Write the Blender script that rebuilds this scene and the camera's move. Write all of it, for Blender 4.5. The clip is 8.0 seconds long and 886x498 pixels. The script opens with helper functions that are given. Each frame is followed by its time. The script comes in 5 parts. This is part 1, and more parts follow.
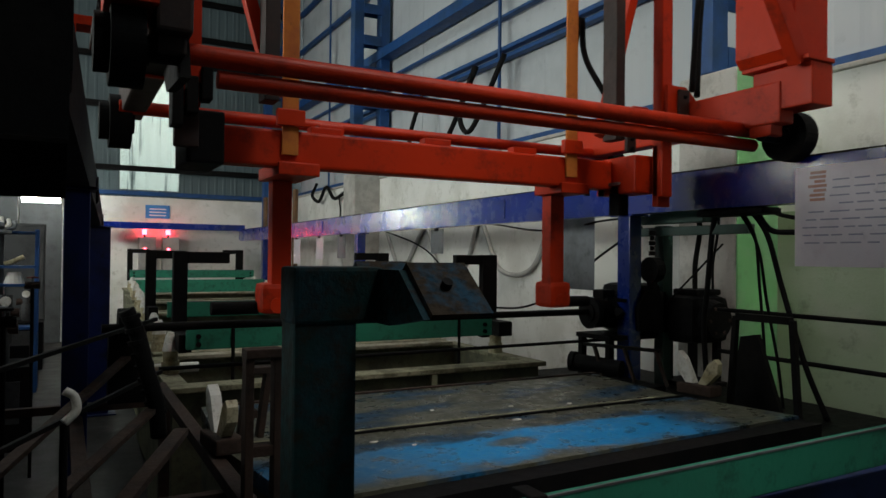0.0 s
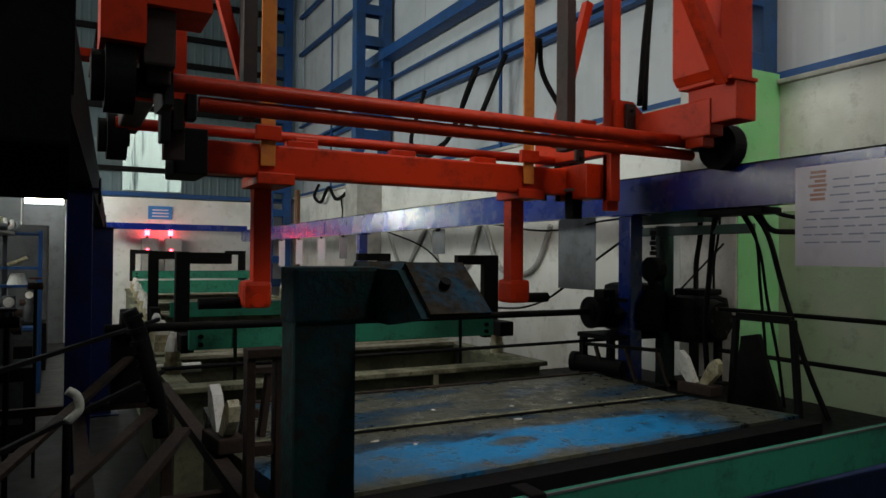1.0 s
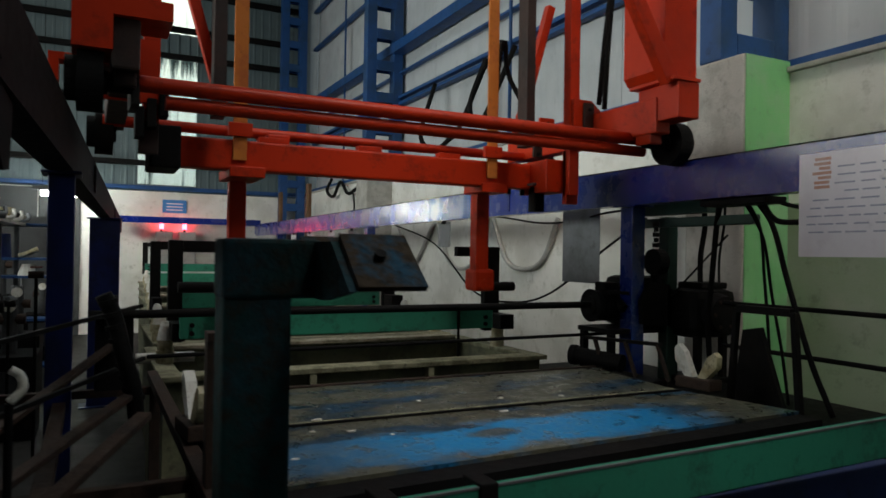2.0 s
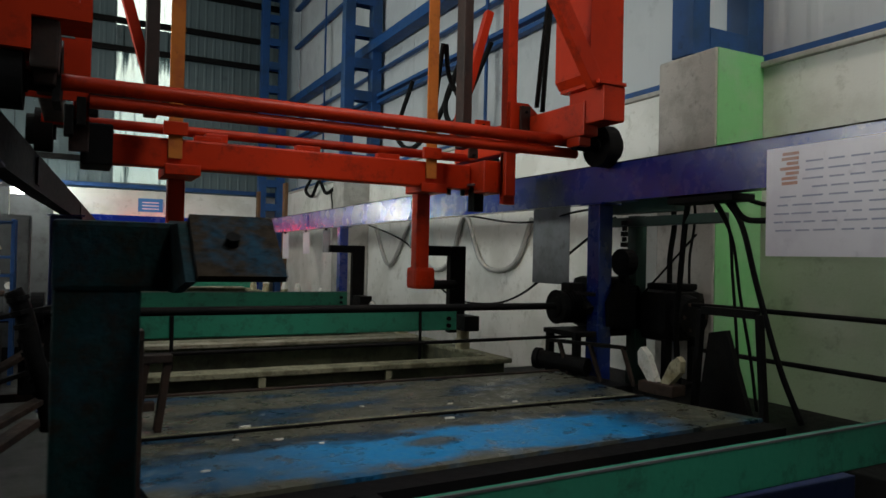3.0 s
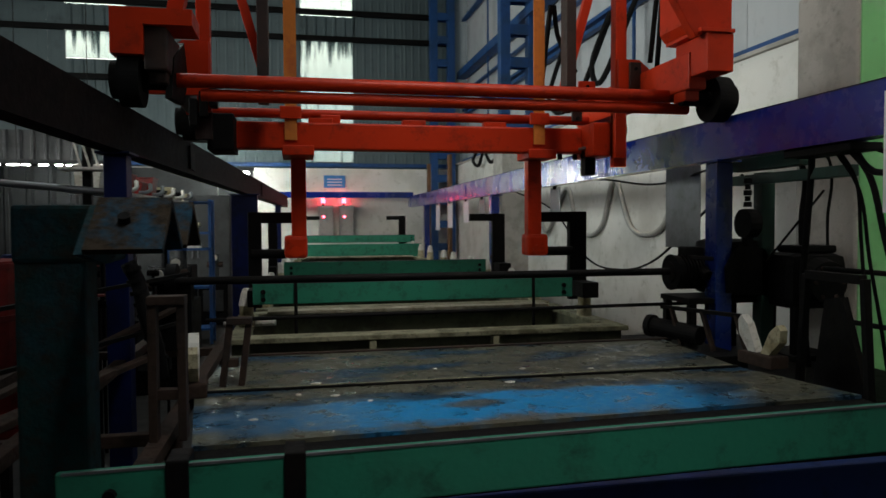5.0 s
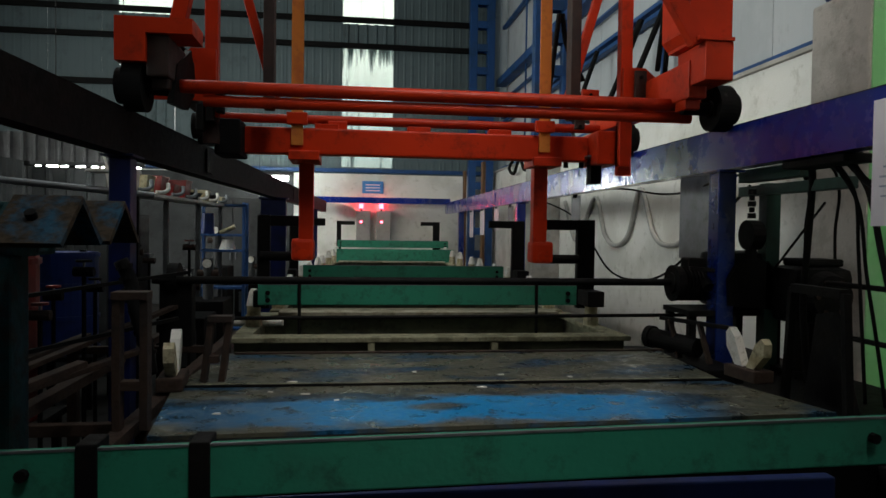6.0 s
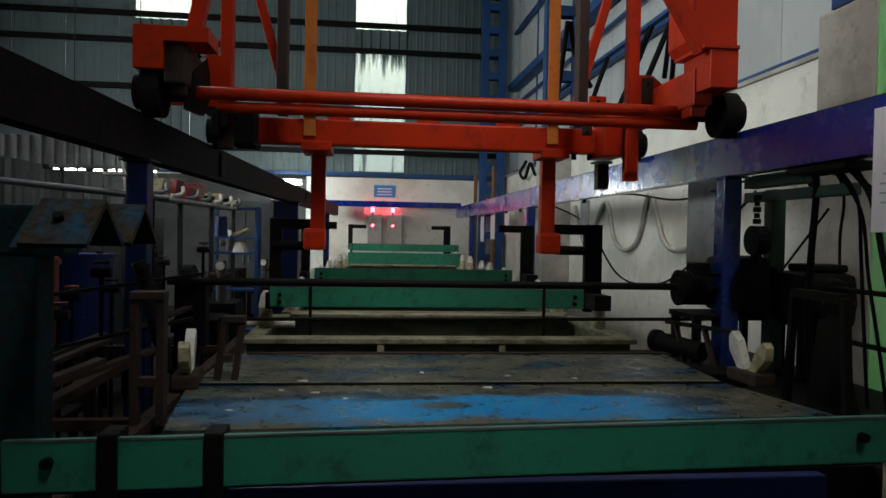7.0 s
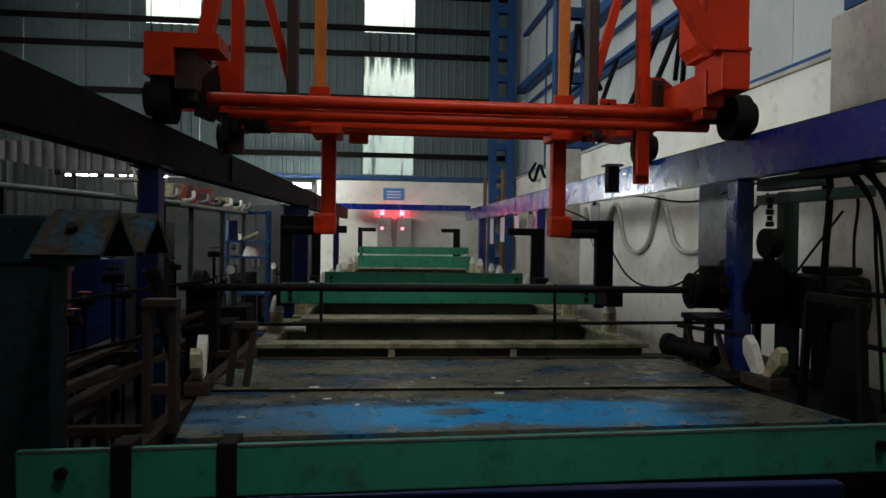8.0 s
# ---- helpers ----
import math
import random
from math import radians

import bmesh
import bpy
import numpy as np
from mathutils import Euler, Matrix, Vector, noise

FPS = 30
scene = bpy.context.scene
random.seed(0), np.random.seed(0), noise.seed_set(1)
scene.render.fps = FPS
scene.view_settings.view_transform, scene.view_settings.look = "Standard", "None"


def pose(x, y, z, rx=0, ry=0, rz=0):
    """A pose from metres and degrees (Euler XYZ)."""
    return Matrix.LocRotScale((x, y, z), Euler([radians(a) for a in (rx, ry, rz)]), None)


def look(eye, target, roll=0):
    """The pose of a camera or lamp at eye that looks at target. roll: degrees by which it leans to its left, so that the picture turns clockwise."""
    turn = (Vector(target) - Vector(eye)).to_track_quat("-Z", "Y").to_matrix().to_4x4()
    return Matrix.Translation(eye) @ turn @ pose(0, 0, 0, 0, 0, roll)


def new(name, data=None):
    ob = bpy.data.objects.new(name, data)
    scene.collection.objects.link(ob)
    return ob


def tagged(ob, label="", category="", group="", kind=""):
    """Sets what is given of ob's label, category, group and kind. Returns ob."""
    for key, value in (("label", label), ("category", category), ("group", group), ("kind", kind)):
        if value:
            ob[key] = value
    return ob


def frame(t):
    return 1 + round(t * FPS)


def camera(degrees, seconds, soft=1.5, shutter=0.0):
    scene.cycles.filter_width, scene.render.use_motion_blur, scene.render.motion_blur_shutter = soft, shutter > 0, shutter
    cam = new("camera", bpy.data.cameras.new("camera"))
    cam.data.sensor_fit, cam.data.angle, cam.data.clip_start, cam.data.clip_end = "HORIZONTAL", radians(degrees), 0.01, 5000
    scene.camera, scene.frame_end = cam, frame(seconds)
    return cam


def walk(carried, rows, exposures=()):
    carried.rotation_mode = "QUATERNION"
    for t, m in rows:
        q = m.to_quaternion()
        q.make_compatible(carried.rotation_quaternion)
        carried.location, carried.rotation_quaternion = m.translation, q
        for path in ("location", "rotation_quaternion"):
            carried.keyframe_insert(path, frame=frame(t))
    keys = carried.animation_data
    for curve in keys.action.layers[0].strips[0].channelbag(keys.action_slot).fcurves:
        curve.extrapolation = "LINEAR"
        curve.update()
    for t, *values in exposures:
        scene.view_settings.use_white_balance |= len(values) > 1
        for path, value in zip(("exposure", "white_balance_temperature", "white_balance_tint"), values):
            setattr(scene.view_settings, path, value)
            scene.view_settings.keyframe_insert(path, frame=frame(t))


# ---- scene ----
cam = camera(64.0, 8.0, shutter=0.6)
PATH = [
    (0, (-0.009, -0.247, 1.626), (0.937, 1.515, 1.649), 0.6),
    (0.5, (-0.013, -0.25, 1.628), (0.933, 1.512, 1.653), 0.6),
    (1, (-0.008, -0.26, 1.625), (0.932, 1.505, 1.649), 0.5),
    (1.5, (0.041, -0.263, 1.617), (0.948, 1.519, 1.633), 0.2),
    (2, (0.156, -0.253, 1.582), (1.046, 1.538, 1.599), 0.9),
    (2.2, (0.197, -0.245, 1.563), (1.12, 1.53, 1.556), 1.4),
    (3.3, (0.437, -0.166, 1.56), (1.339, 1.619, 1.601), 1.3),
    (3.5, (0.463, -0.202, 1.559), (1.222, 1.649, 1.572), 1.0),
    (4, (0.714, -0.333, 1.555), (1.157, 1.616, 1.491), 1.7),
    (4.5, (0.788, -0.383, 1.568), (1.239, 1.564, 1.507), 0.5),
    (4.7, (0.798, -0.388, 1.568), (1.244, 1.561, 1.499), -0.1),
    (5.8, (1.123, -0.478, 1.565), (1.38, 1.504, 1.506), 0.8),
    (6, (1.142, -0.489, 1.561), (1.403, 1.493, 1.509), 0.8),
    (6.5, (1.172, -0.527, 1.559), (1.411, 1.458, 1.496), 1.1),
    (7, (1.151, -0.56, 1.56), (1.379, 1.426, 1.519), 1.1),
    (7.5, (1.145, -0.557, 1.564), (1.365, 1.43, 1.53), 0.8),
    (8, (1.145, -0.552, 1.573), (1.347, 1.438, 1.537), 0.8),
]
walk(cam, [(t, look(eye, target, roll)) for t, eye, target, roll in PATH], exposures=[(0.0, 0.62), (8.0, 0.62)])

# ---- world and light ----
world = bpy.data.worlds.new("overcast sky")
scene.world = world
world.use_nodes = True
wn, wl = world.node_tree.nodes, world.node_tree.links
sky = wn.new("ShaderNodeTexSky")
sky.sky_type, sky.sun_disc = "NISHITA", False
sky.dust_density, sky.ozone_density = 8.0, 0.3
sky.sun_elevation, sky.sun_rotation = radians(48), radians(200)
wl.new(sky.outputs[0], wn["Background"].inputs[0])
wn["Background"].inputs[1].default_value = 0.14

sun = new("sun", bpy.data.lights.new("sun", "SUN"))
sun.data.energy, sun.data.angle, sun.data.color = 0.8, radians(12), (1.0, 0.95, 0.88)
sun.matrix_basis = look((0, 0, 20), (-4, 10, 0))


def fill_lamp(x, y, z, wide, long, power, colour):
    lamp = new("skylight_glow", bpy.data.lights.new("skylight_glow", "AREA"))
    lamp.data.shape, lamp.data.size, lamp.data.size_y = "RECTANGLE", wide, long
    lamp.data.energy, lamp.data.color = power, colour
    lamp.matrix_basis = pose(x, y, z)
    return lamp


DAY = (0.95, 1.0, 0.94)
# Overhead fill lamps in assumed roof openings; no such source is known.
fill_lamp(-0.5, 7.0, 7.38, 1.0, 5.0, 50, DAY)
fill_lamp(2.6, -0.5, 7.38, 1.2, 4.4, 42, DAY)


def side_fill(y0, y1, z0, z1, power):
    """A side fill lamp in an assumed opening of the unseen west wall."""
    lamp = fill_lamp(-7.05, (y0 + y1) / 2, (z0 + z1) / 2, y1 - y0, z1 - z0, power, DAY)
    lamp.name = "window_glow"
    lamp.matrix_basis = look((-7.05, (y0 + y1) / 2, (z0 + z1) / 2), (0, (y0 + y1) / 2, (z0 + z1) / 2))


# Assumed openings for the added side light: y range, z range, power.
SIDE_OPENINGS = ((-4.4, 0.6, 2.4, 4.6, 40), (2.6, 9.6, 2.4, 4.6, 330))
for w in SIDE_OPENINGS:
    side_fill(*w)

# ---- materials ----


def nodes_of(name):
    m = bpy.data.materials.new(name)
    m.use_nodes = True
    return m, m.node_tree.nodes, m.node_tree.links, m.node_tree.nodes["Principled BSDF"]


def paint(name, base, worn, grime=(0.02, 0.018, 0.015), rough=0.5, metal=0.0, scale=3.0, wear=0.5, dirt=0.5, bump=0.25, fine=60.0, spread=0.12, spec=0.5):
    """A surface in two colours: worn patches on a large scale, grime on a smaller one, and a fine grain in the relief."""
    m, n, l, b = nodes_of(name)
    tc = n.new("ShaderNodeTexCoord")
    info = n.new("ShaderNodeObjectInfo")
    add = n.new("ShaderNodeVectorMath")
    add.operation = "MULTIPLY_ADD"
    comb = n.new("ShaderNodeCombineXYZ")
    for k in range(3):
        l.new(info.outputs["Random"], comb.inputs[k])
    l.new(comb.outputs[0], add.inputs[0])
    add.inputs[1].default_value = (7.0, 5.0, 3.0)
    l.new(tc.outputs["Object"], add.inputs[2])
    big = n.new("ShaderNodeTexNoise")
    big.inputs["Scale"].default_value, big.inputs["Detail"].default_value, big.inputs["Roughness"].default_value = scale, 8, 0.62
    small = n.new("ShaderNodeTexNoise")
    small.inputs["Scale"].default_value, small.inputs["Detail"].default_value, small.inputs["Roughness"].default_value = scale * 4.3, 8, 0.7
    grain = n.new("ShaderNodeTexNoise")
    grain.inputs["Scale"].default_value, grain.inputs["Detail"].default_value = fine, 4
    for t in (big, small, grain):
        l.new(add.outputs[0], t.inputs["Vector"])
    r1 = n.new("ShaderNodeMapRange")
    r1.inputs[1].default_value, r1.inputs[2].default_value = 0.62 - 0.3 * wear, 0.62 - 0.3 * wear + spread
    r2 = n.new("ShaderNodeMapRange")
    r2.inputs[1].default_value, r2.inputs[2].default_value = 0.68 - 0.3 * dirt, 0.68 - 0.3 * dirt + 0.2
    l.new(big.outputs[0], r1.inputs[0])
    l.new(small.outputs[0], r2.inputs[0])
    m1, m2 = n.new("ShaderNodeMixRGB"), n.new("ShaderNodeMixRGB")
    m1.inputs[1].default_value, m1.inputs[2].default_value = (*base, 1), (*worn, 1)
    m2.inputs[2].default_value = (*grime, 1)
    l.new(r1.outputs[0], m1.inputs[0])
    l.new(m1.outputs[0], m2.inputs[1])
    k = n.new("ShaderNodeMath")
    k.operation = "MULTIPLY"
    k.inputs[1].default_value = 0.75
    l.new(r2.outputs[0], k.inputs[0])
    l.new(k.outputs[0], m2.inputs[0])
    l.new(m2.outputs[0], b.inputs["Base Color"])
    r3 = n.new("ShaderNodeMapRange")
    r3.inputs[3].default_value, r3.inputs[4].default_value = max(0.05, rough - 0.15), min(1.0, rough + 0.25)
    l.new(small.outputs[0], r3.inputs[0])
    l.new(r3.outputs[0], b.inputs["Roughness"])
    b.inputs["Metallic"].default_value = metal
    b.inputs["Specular IOR Level"].default_value = spec
    bp = n.new("ShaderNodeBump")
    bp.inputs["Strength"].default_value, bp.inputs["Distance"].default_value = bump, 0.004
    mixh = n.new("ShaderNodeMath")
    mixh.operation = "ADD"
    l.new(grain.outputs[0], mixh.inputs[0])
    l.new(small.outputs[0], mixh.inputs[1])
    l.new(mixh.outputs[0], bp.inputs["Height"])
    l.new(bp.outputs[0], b.inputs["Normal"])
    return m


def glow(name, colour, strength):
    m, n, l, b = nodes_of(name)
    b.inputs["Base Color"].default_value = (*colour, 1)
    b.inputs["Emission Color"].default_value = (*colour, 1)
    b.inputs["Emission Strength"].default_value = strength
    return m


RED = paint("orange red gloss paint", (0.56, 0.030, 0.002), (0.38, 0.020, 0.003), (0.020, 0.008, 0.005), 0.42, 0, 1.6, 0.5, 0.46, 0.12, spec=0.25, spread=0.3)
ORANGE = paint("orange webbing", (0.62, 0.19, 0.02), (0.5, 0.13, 0.02), (0.1, 0.05, 0.02), 0.7, 0, 6, 0.4, 0.3, 0.3)
# Oiled steel; also stands for shade on the crane's left end.
BROWN = paint("brown oiled and shaded steel", (0.030, 0.011, 0.007), (0.018, 0.008, 0.006), (0.006, 0.005, 0.004), 0.55, 0.0, 4, 0.5, 0.5)
BLUE = paint("blue gloss paint", (0.002, 0.020, 0.24), (0.003, 0.018, 0.15), (0.004, 0.006, 0.015), 0.22, 0, 0.8, 0.4, 0.1, 0.03)
for key, value in (("Coat Weight", 0.8), ("Coat Roughness", 0.20), ("Coat IOR", 1.55)):
    BLUE.node_tree.nodes["Principled BSDF"].inputs[key].default_value = value
STEELBLUE = paint("structural blue paint", (0.008, 0.062, 0.21), (0.010, 0.05, 0.14), (0.008, 0.014, 0.026), 0.5, 0, 2, 0.4, 0.35, 0.12)
# Darker copy of the blue paint, for posts on the unlit side.
SHADED_BLUE = paint("shaded blue paint", (0.003, 0.010, 0.075), (0.004, 0.008, 0.04), (0.003, 0.004, 0.007), 0.4, 0, 3, 0.5, 0.5, 0.15, spec=0.3)
GREEN = paint("sea green paint", (0.024, 0.215, 0.135), (0.034, 0.155, 0.105), (0.010, 0.030, 0.022), 0.5, 0, 3, 0.5, 0.55, 0.2, spec=0.35, spread=0.3)
TEAL = paint("dark teal paint", (0.006, 0.034, 0.036), (0.009, 0.040, 0.054), (0.026, 0.014, 0.008), 0.7, 0, 7, 0.42, 0.78, 0.7, spec=0.18)
OXIDE = paint("scratched blue grey steel", (0.045, 0.032, 0.020), (0.014, 0.060, 0.105), (0.008, 0.006, 0.004), 0.7, 0.0, 12, 0.45, 0.72, 0.6, spec=0.15)
# Grey for the shadow of cable loops on the wall.
CABLE_SHADE = paint("grey cable shadow", (0.42, 0.42, 0.40), (0.36, 0.36, 0.34), (0.26, 0.26, 0.24), 0.9, 0, 6, 0.5, 0.5, 0.2)
TIMBER = paint("brown timber", (0.16, 0.08, 0.035), (0.11, 0.055, 0.025), (0.04, 0.025, 0.015), 0.8, 0, 5, 0.5, 0.5, 0.5)
DARKGREEN = paint("dark green paint", (0.008, 0.045, 0.032), (0.008, 0.03, 0.025), (0.012, 0.02, 0.016), 0.5, 0, 4, 0.5, 0.5, 0.2)
# Greasy steel; also stands for shade on the open-side rail and crane end.
BLACK = paint("black greasy and shaded steel", (0.0045, 0.0045, 0.005), (0.0075, 0.0065, 0.006), (0.003, 0.003, 0.003), 0.6, 0.0, 6, 0.5, 0.5, 0.3, spec=0.12)
RUBBER = paint("black rubber", (0.006, 0.006, 0.0065), (0.009, 0.0085, 0.008), (0.004, 0.004, 0.004), 0.8, 0, 12, 0.5, 0.5, 0.2, spec=0.15)
RUST = paint("rusted steel", (0.034, 0.017, 0.010), (0.018, 0.010, 0.007), (0.007, 0.005, 0.004), 0.8, 0.1, 7, 0.5, 0.5, 0.6)
CABINET = paint("pale grey enamel", (0.42, 0.41, 0.40), (0.33, 0.32, 0.31), (0.12, 0.11, 0.10), 0.45, 0, 4, 0.4, 0.35, 0.05)
GREY = paint("grey machine paint", (0.05, 0.053, 0.056), (0.03, 0.032, 0.035), (0.015, 0.015, 0.015), 0.5, 0.1, 5, 0.5, 0.5, 0.2)
SHEET = paint("dull grey sheet metal", (0.20, 0.215, 0.23), (0.14, 0.15, 0.16), (0.06, 0.06, 0.06), 0.4, 0.5, 3, 0.5, 0.4, 0.1)
PVC = paint("ivory plastic", (0.50, 0.45, 0.29), (0.30, 0.25, 0.13), (0.05, 0.035, 0.018), 0.45, 0, 9, 0.45, 0.6, 0.2)
WHITEPVC = paint("white plastic", (0.72, 0.71, 0.66), (0.55, 0.52, 0.44), (0.14, 0.12, 0.08), 0.4, 0, 11, 0.4, 0.5, 0.15)
TANK = paint("scaled tank lining", (0.17, 0.175, 0.105), (0.10, 0.10, 0.065), (0.03, 0.028, 0.02), 0.6, 0, 5, 0.5, 0.5, 0.5)
RIM = paint("crusted tank rim", (0.24, 0.235, 0.15), (0.12, 0.115, 0.065), (0.016, 0.014, 0.01), 0.7, 0, 8, 0.5, 0.55, 0.6)
WORN = paint("pale worn plank", (0.34, 0.32, 0.24), (0.20, 0.18, 0.12), (0.05, 0.04, 0.025), 0.8, 0, 6, 0.5, 0.5, 0.5)
PLASTER = paint("whitewashed plaster", (0.80, 0.80, 0.76), (0.68, 0.68, 0.63), (0.36, 0.35, 0.29), 0.85, 0, 1.4, 0.5, 0.42, 0.4)
PEDESTAL = paint("rough cement render", (0.46, 0.45, 0.42), (0.36, 0.35, 0.32), (0.2, 0.19, 0.17), 0.9, 0, 4, 0.5, 0.4, 0.6)
LIME = paint("lime green limewash", (0.22, 0.60, 0.25), (0.27, 0.58, 0.30), (0.20, 0.34, 0.20), 0.85, 0, 2.5, 0.45, 0.3, 0.3)
PALELIME = paint("pale green limewash", (0.36, 0.44, 0.31), (0.46, 0.49, 0.41), (0.16, 0.18, 0.13), 0.85, 0, 1.3, 0.5, 0.45, 0.4, spread=0.25)
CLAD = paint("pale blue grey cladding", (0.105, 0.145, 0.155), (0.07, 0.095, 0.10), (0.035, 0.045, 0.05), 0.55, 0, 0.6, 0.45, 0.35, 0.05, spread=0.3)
WALLCLAD = paint("off-white wall sheeting", (0.48, 0.51, 0.53), (0.41, 0.44, 0.46), (0.26, 0.28, 0.3), 0.6, 0, 0.8, 0.45, 0.3, 0.05)
CONCRETE = paint("wet stained concrete", (0.020, 0.019, 0.018), (0.011, 0.011, 0.010), (0.006, 0.006, 0.006), 0.55, 0, 1.2, 0.5, 0.55, 0.5, spec=0.3)
REDPLASTIC = paint("faded red plastic", (0.20, 0.008, 0.006), (0.12, 0.006, 0.005), (0.03, 0.01, 0.007), 0.5, 0, 4, 0.5, 0.45, 0.1)
BLUEPLASTIC = paint("blue drum plastic", (0.006, 0.028, 0.17), (0.006, 0.022, 0.11), (0.006, 0.009, 0.02), 0.4, 0, 4, 0.4, 0.4, 0.1)
SIGNBLUE = paint("sign blue enamel", (0.05, 0.25, 0.62), (0.06, 0.24, 0.55), (0.05, 0.12, 0.25), 0.4, 0, 6, 0.4, 0.3, 0.05)
PAPER = paint("laminated paper", (0.80, 0.75, 0.81), (0.74, 0.68, 0.75), (0.55, 0.50, 0.55), 0.3, 0, 3, 0.5, 0.3, 0.05)
INK = paint("faded blue ink", (0.36, 0.36, 0.48), (0.42, 0.40, 0.5), (0.3, 0.3, 0.42), 0.6, 0, 10, 0.5, 0.4, 0.05)
REDINK = paint("faded red ink", (0.56, 0.30, 0.24), (0.57, 0.38, 0.34), (0.55, 0.42, 0.40), 0.6, 0, 10, 0.5, 0.4, 0.05)
TUBE = glow("fluorescent tube", (0.95, 1.0, 0.93), 60.0)
REDLAMP = glow("red pilot lamp", (1.0, 0.04, 0.07), 16.0)
DAYLIT = glow("daylit yard", (0.95, 1.0, 0.97), 0.27)


def lid_material(name, clean):
    """Grey-brown grime over a lid of blue plastic: a cleaner blue stripe with its own ragged shape, and pale dried salts."""
    m, n, l, b = nodes_of(name)
    tc = n.new("ShaderNodeTexCoord")
    sep = n.new("ShaderNodeSeparateXYZ")
    l.new(tc.outputs["Object"], sep.inputs[0])
    ns = n.new("ShaderNodeTexNoise")
    ns.inputs["Scale"].default_value, ns.inputs["Detail"].default_value, ns.inputs["Roughness"].default_value = 3.2, 9, 0.65
    mp = n.new("ShaderNodeMapping")
    mp.inputs["Scale"].default_value = (0.7, 1.7, 1.0)
    l.new(tc.outputs["Object"], mp.inputs[0])
    l.new(mp.outputs[0], ns.inputs["Vector"])

    def ramp(socket, a, c, lo=0.0, hi=1.0):
        r = n.new("ShaderNodeMapRange")
        r.interpolation_type = "SMOOTHSTEP"
        for k, v in ((1, a), (2, c), (3, lo), (4, hi)):
            r.inputs[k].default_value = v
        l.new(socket, r.inputs[0])
        return r.outputs[0]

    def op(kind, a, c):
        q = n.new("ShaderNodeMath")
        q.operation = kind
        for k, v in ((0, a), (1, c)):
            if isinstance(v, float):
                q.inputs[k].default_value = v
            else:
                l.new(v, q.inputs[k])
        return q.outputs[0]

    x, y = sep.outputs[0], sep.outputs[1]
    wob = op("MULTIPLY", op("SUBTRACT", ns.outputs[0], 0.5), 0.55)
    yy = op("ADD", y, wob)
    stripe = op("MULTIPLY", ramp(yy, -0.32, -0.16), ramp(yy, 0.04, 0.14, 1.0, 0.0))
    ends = op("MULTIPLY", ramp(op("ADD", x, wob), -0.95, -0.45, 0.35, 1.0), ramp(op("ADD", x, wob), 0.5, 0.85, 1.0, 0.0))
    tint = ramp(ns.outputs[0], 0.50, 0.62, 0.0, 0.16)
    blue = op("MAXIMUM", op("MULTIPLY", op("MULTIPLY", stripe, ends), clean), tint)
    dx, dy = op("ADD", x, 0.19), op("MULTIPLY", op("ADD", y, 0.035), 1.6)
    away = op("SQRT", op("ADD", op("MULTIPLY", dx, dx), op("MULTIPLY", dy, dy)), 0.0)
    blue = op("MULTIPLY", blue, ramp(op("ADD", away, op("MULTIPLY", wob, 0.5)), 0.05, 0.14, 0.1, 1.0))
    n2 = n.new("ShaderNodeTexNoise")
    n2.inputs["Scale"].default_value, n2.inputs["Detail"].default_value, n2.inputs["Roughness"].default_value = 11, 9, 0.72
    l.new(tc.outputs["Object"], n2.inputs["Vector"])
    mix1, mix2, mix3 = (n.new("ShaderNodeMixRGB") for _ in range(3))
    mix1.inputs[1].default_value, mix1.inputs[2].default_value = (0.080, 0.080, 0.056, 1), (0.010, 0.013, 0.012, 1)
    l.new(ramp(ns.outputs[0], 0.46, 0.58), mix1.inputs[0])
    mix2.inputs[2].default_value = (0.004, 0.21, 0.50, 1)
    l.new(mix1.outputs[0], mix2.inputs[1])
    l.new(op("MULTIPLY", blue, ramp(n2.outputs[0], 0.34, 0.50, 0.25, 1.0)), mix2.inputs[0])
    mix3.inputs[2].default_value = (0.22, 0.26, 0.26, 1)
    l.new(mix2.outputs[0], mix3.inputs[1])
    l.new(op("MULTIPLY", ramp(n2.outputs[0], 0.58, 0.68), 0.5), mix3.inputs[0])
    l.new(mix3.outputs[0], b.inputs["Base Color"])
    l.new(ramp(n2.outputs[0], 0.35, 0.65, 0.18, 0.62), b.inputs["Roughness"])
    bp = n.new("ShaderNodeBump")
    bp.inputs["Strength"].default_value, bp.inputs["Distance"].default_value = 0.5, 0.006
    l.new(n2.outputs[0], bp.inputs["Height"])
    l.new(bp.outputs[0], b.inputs["Normal"])
    return m


LID = lid_material("grimy blue tank lid", 1.0)
LID_DULL = lid_material("grimy brown tank lid", 0.15)


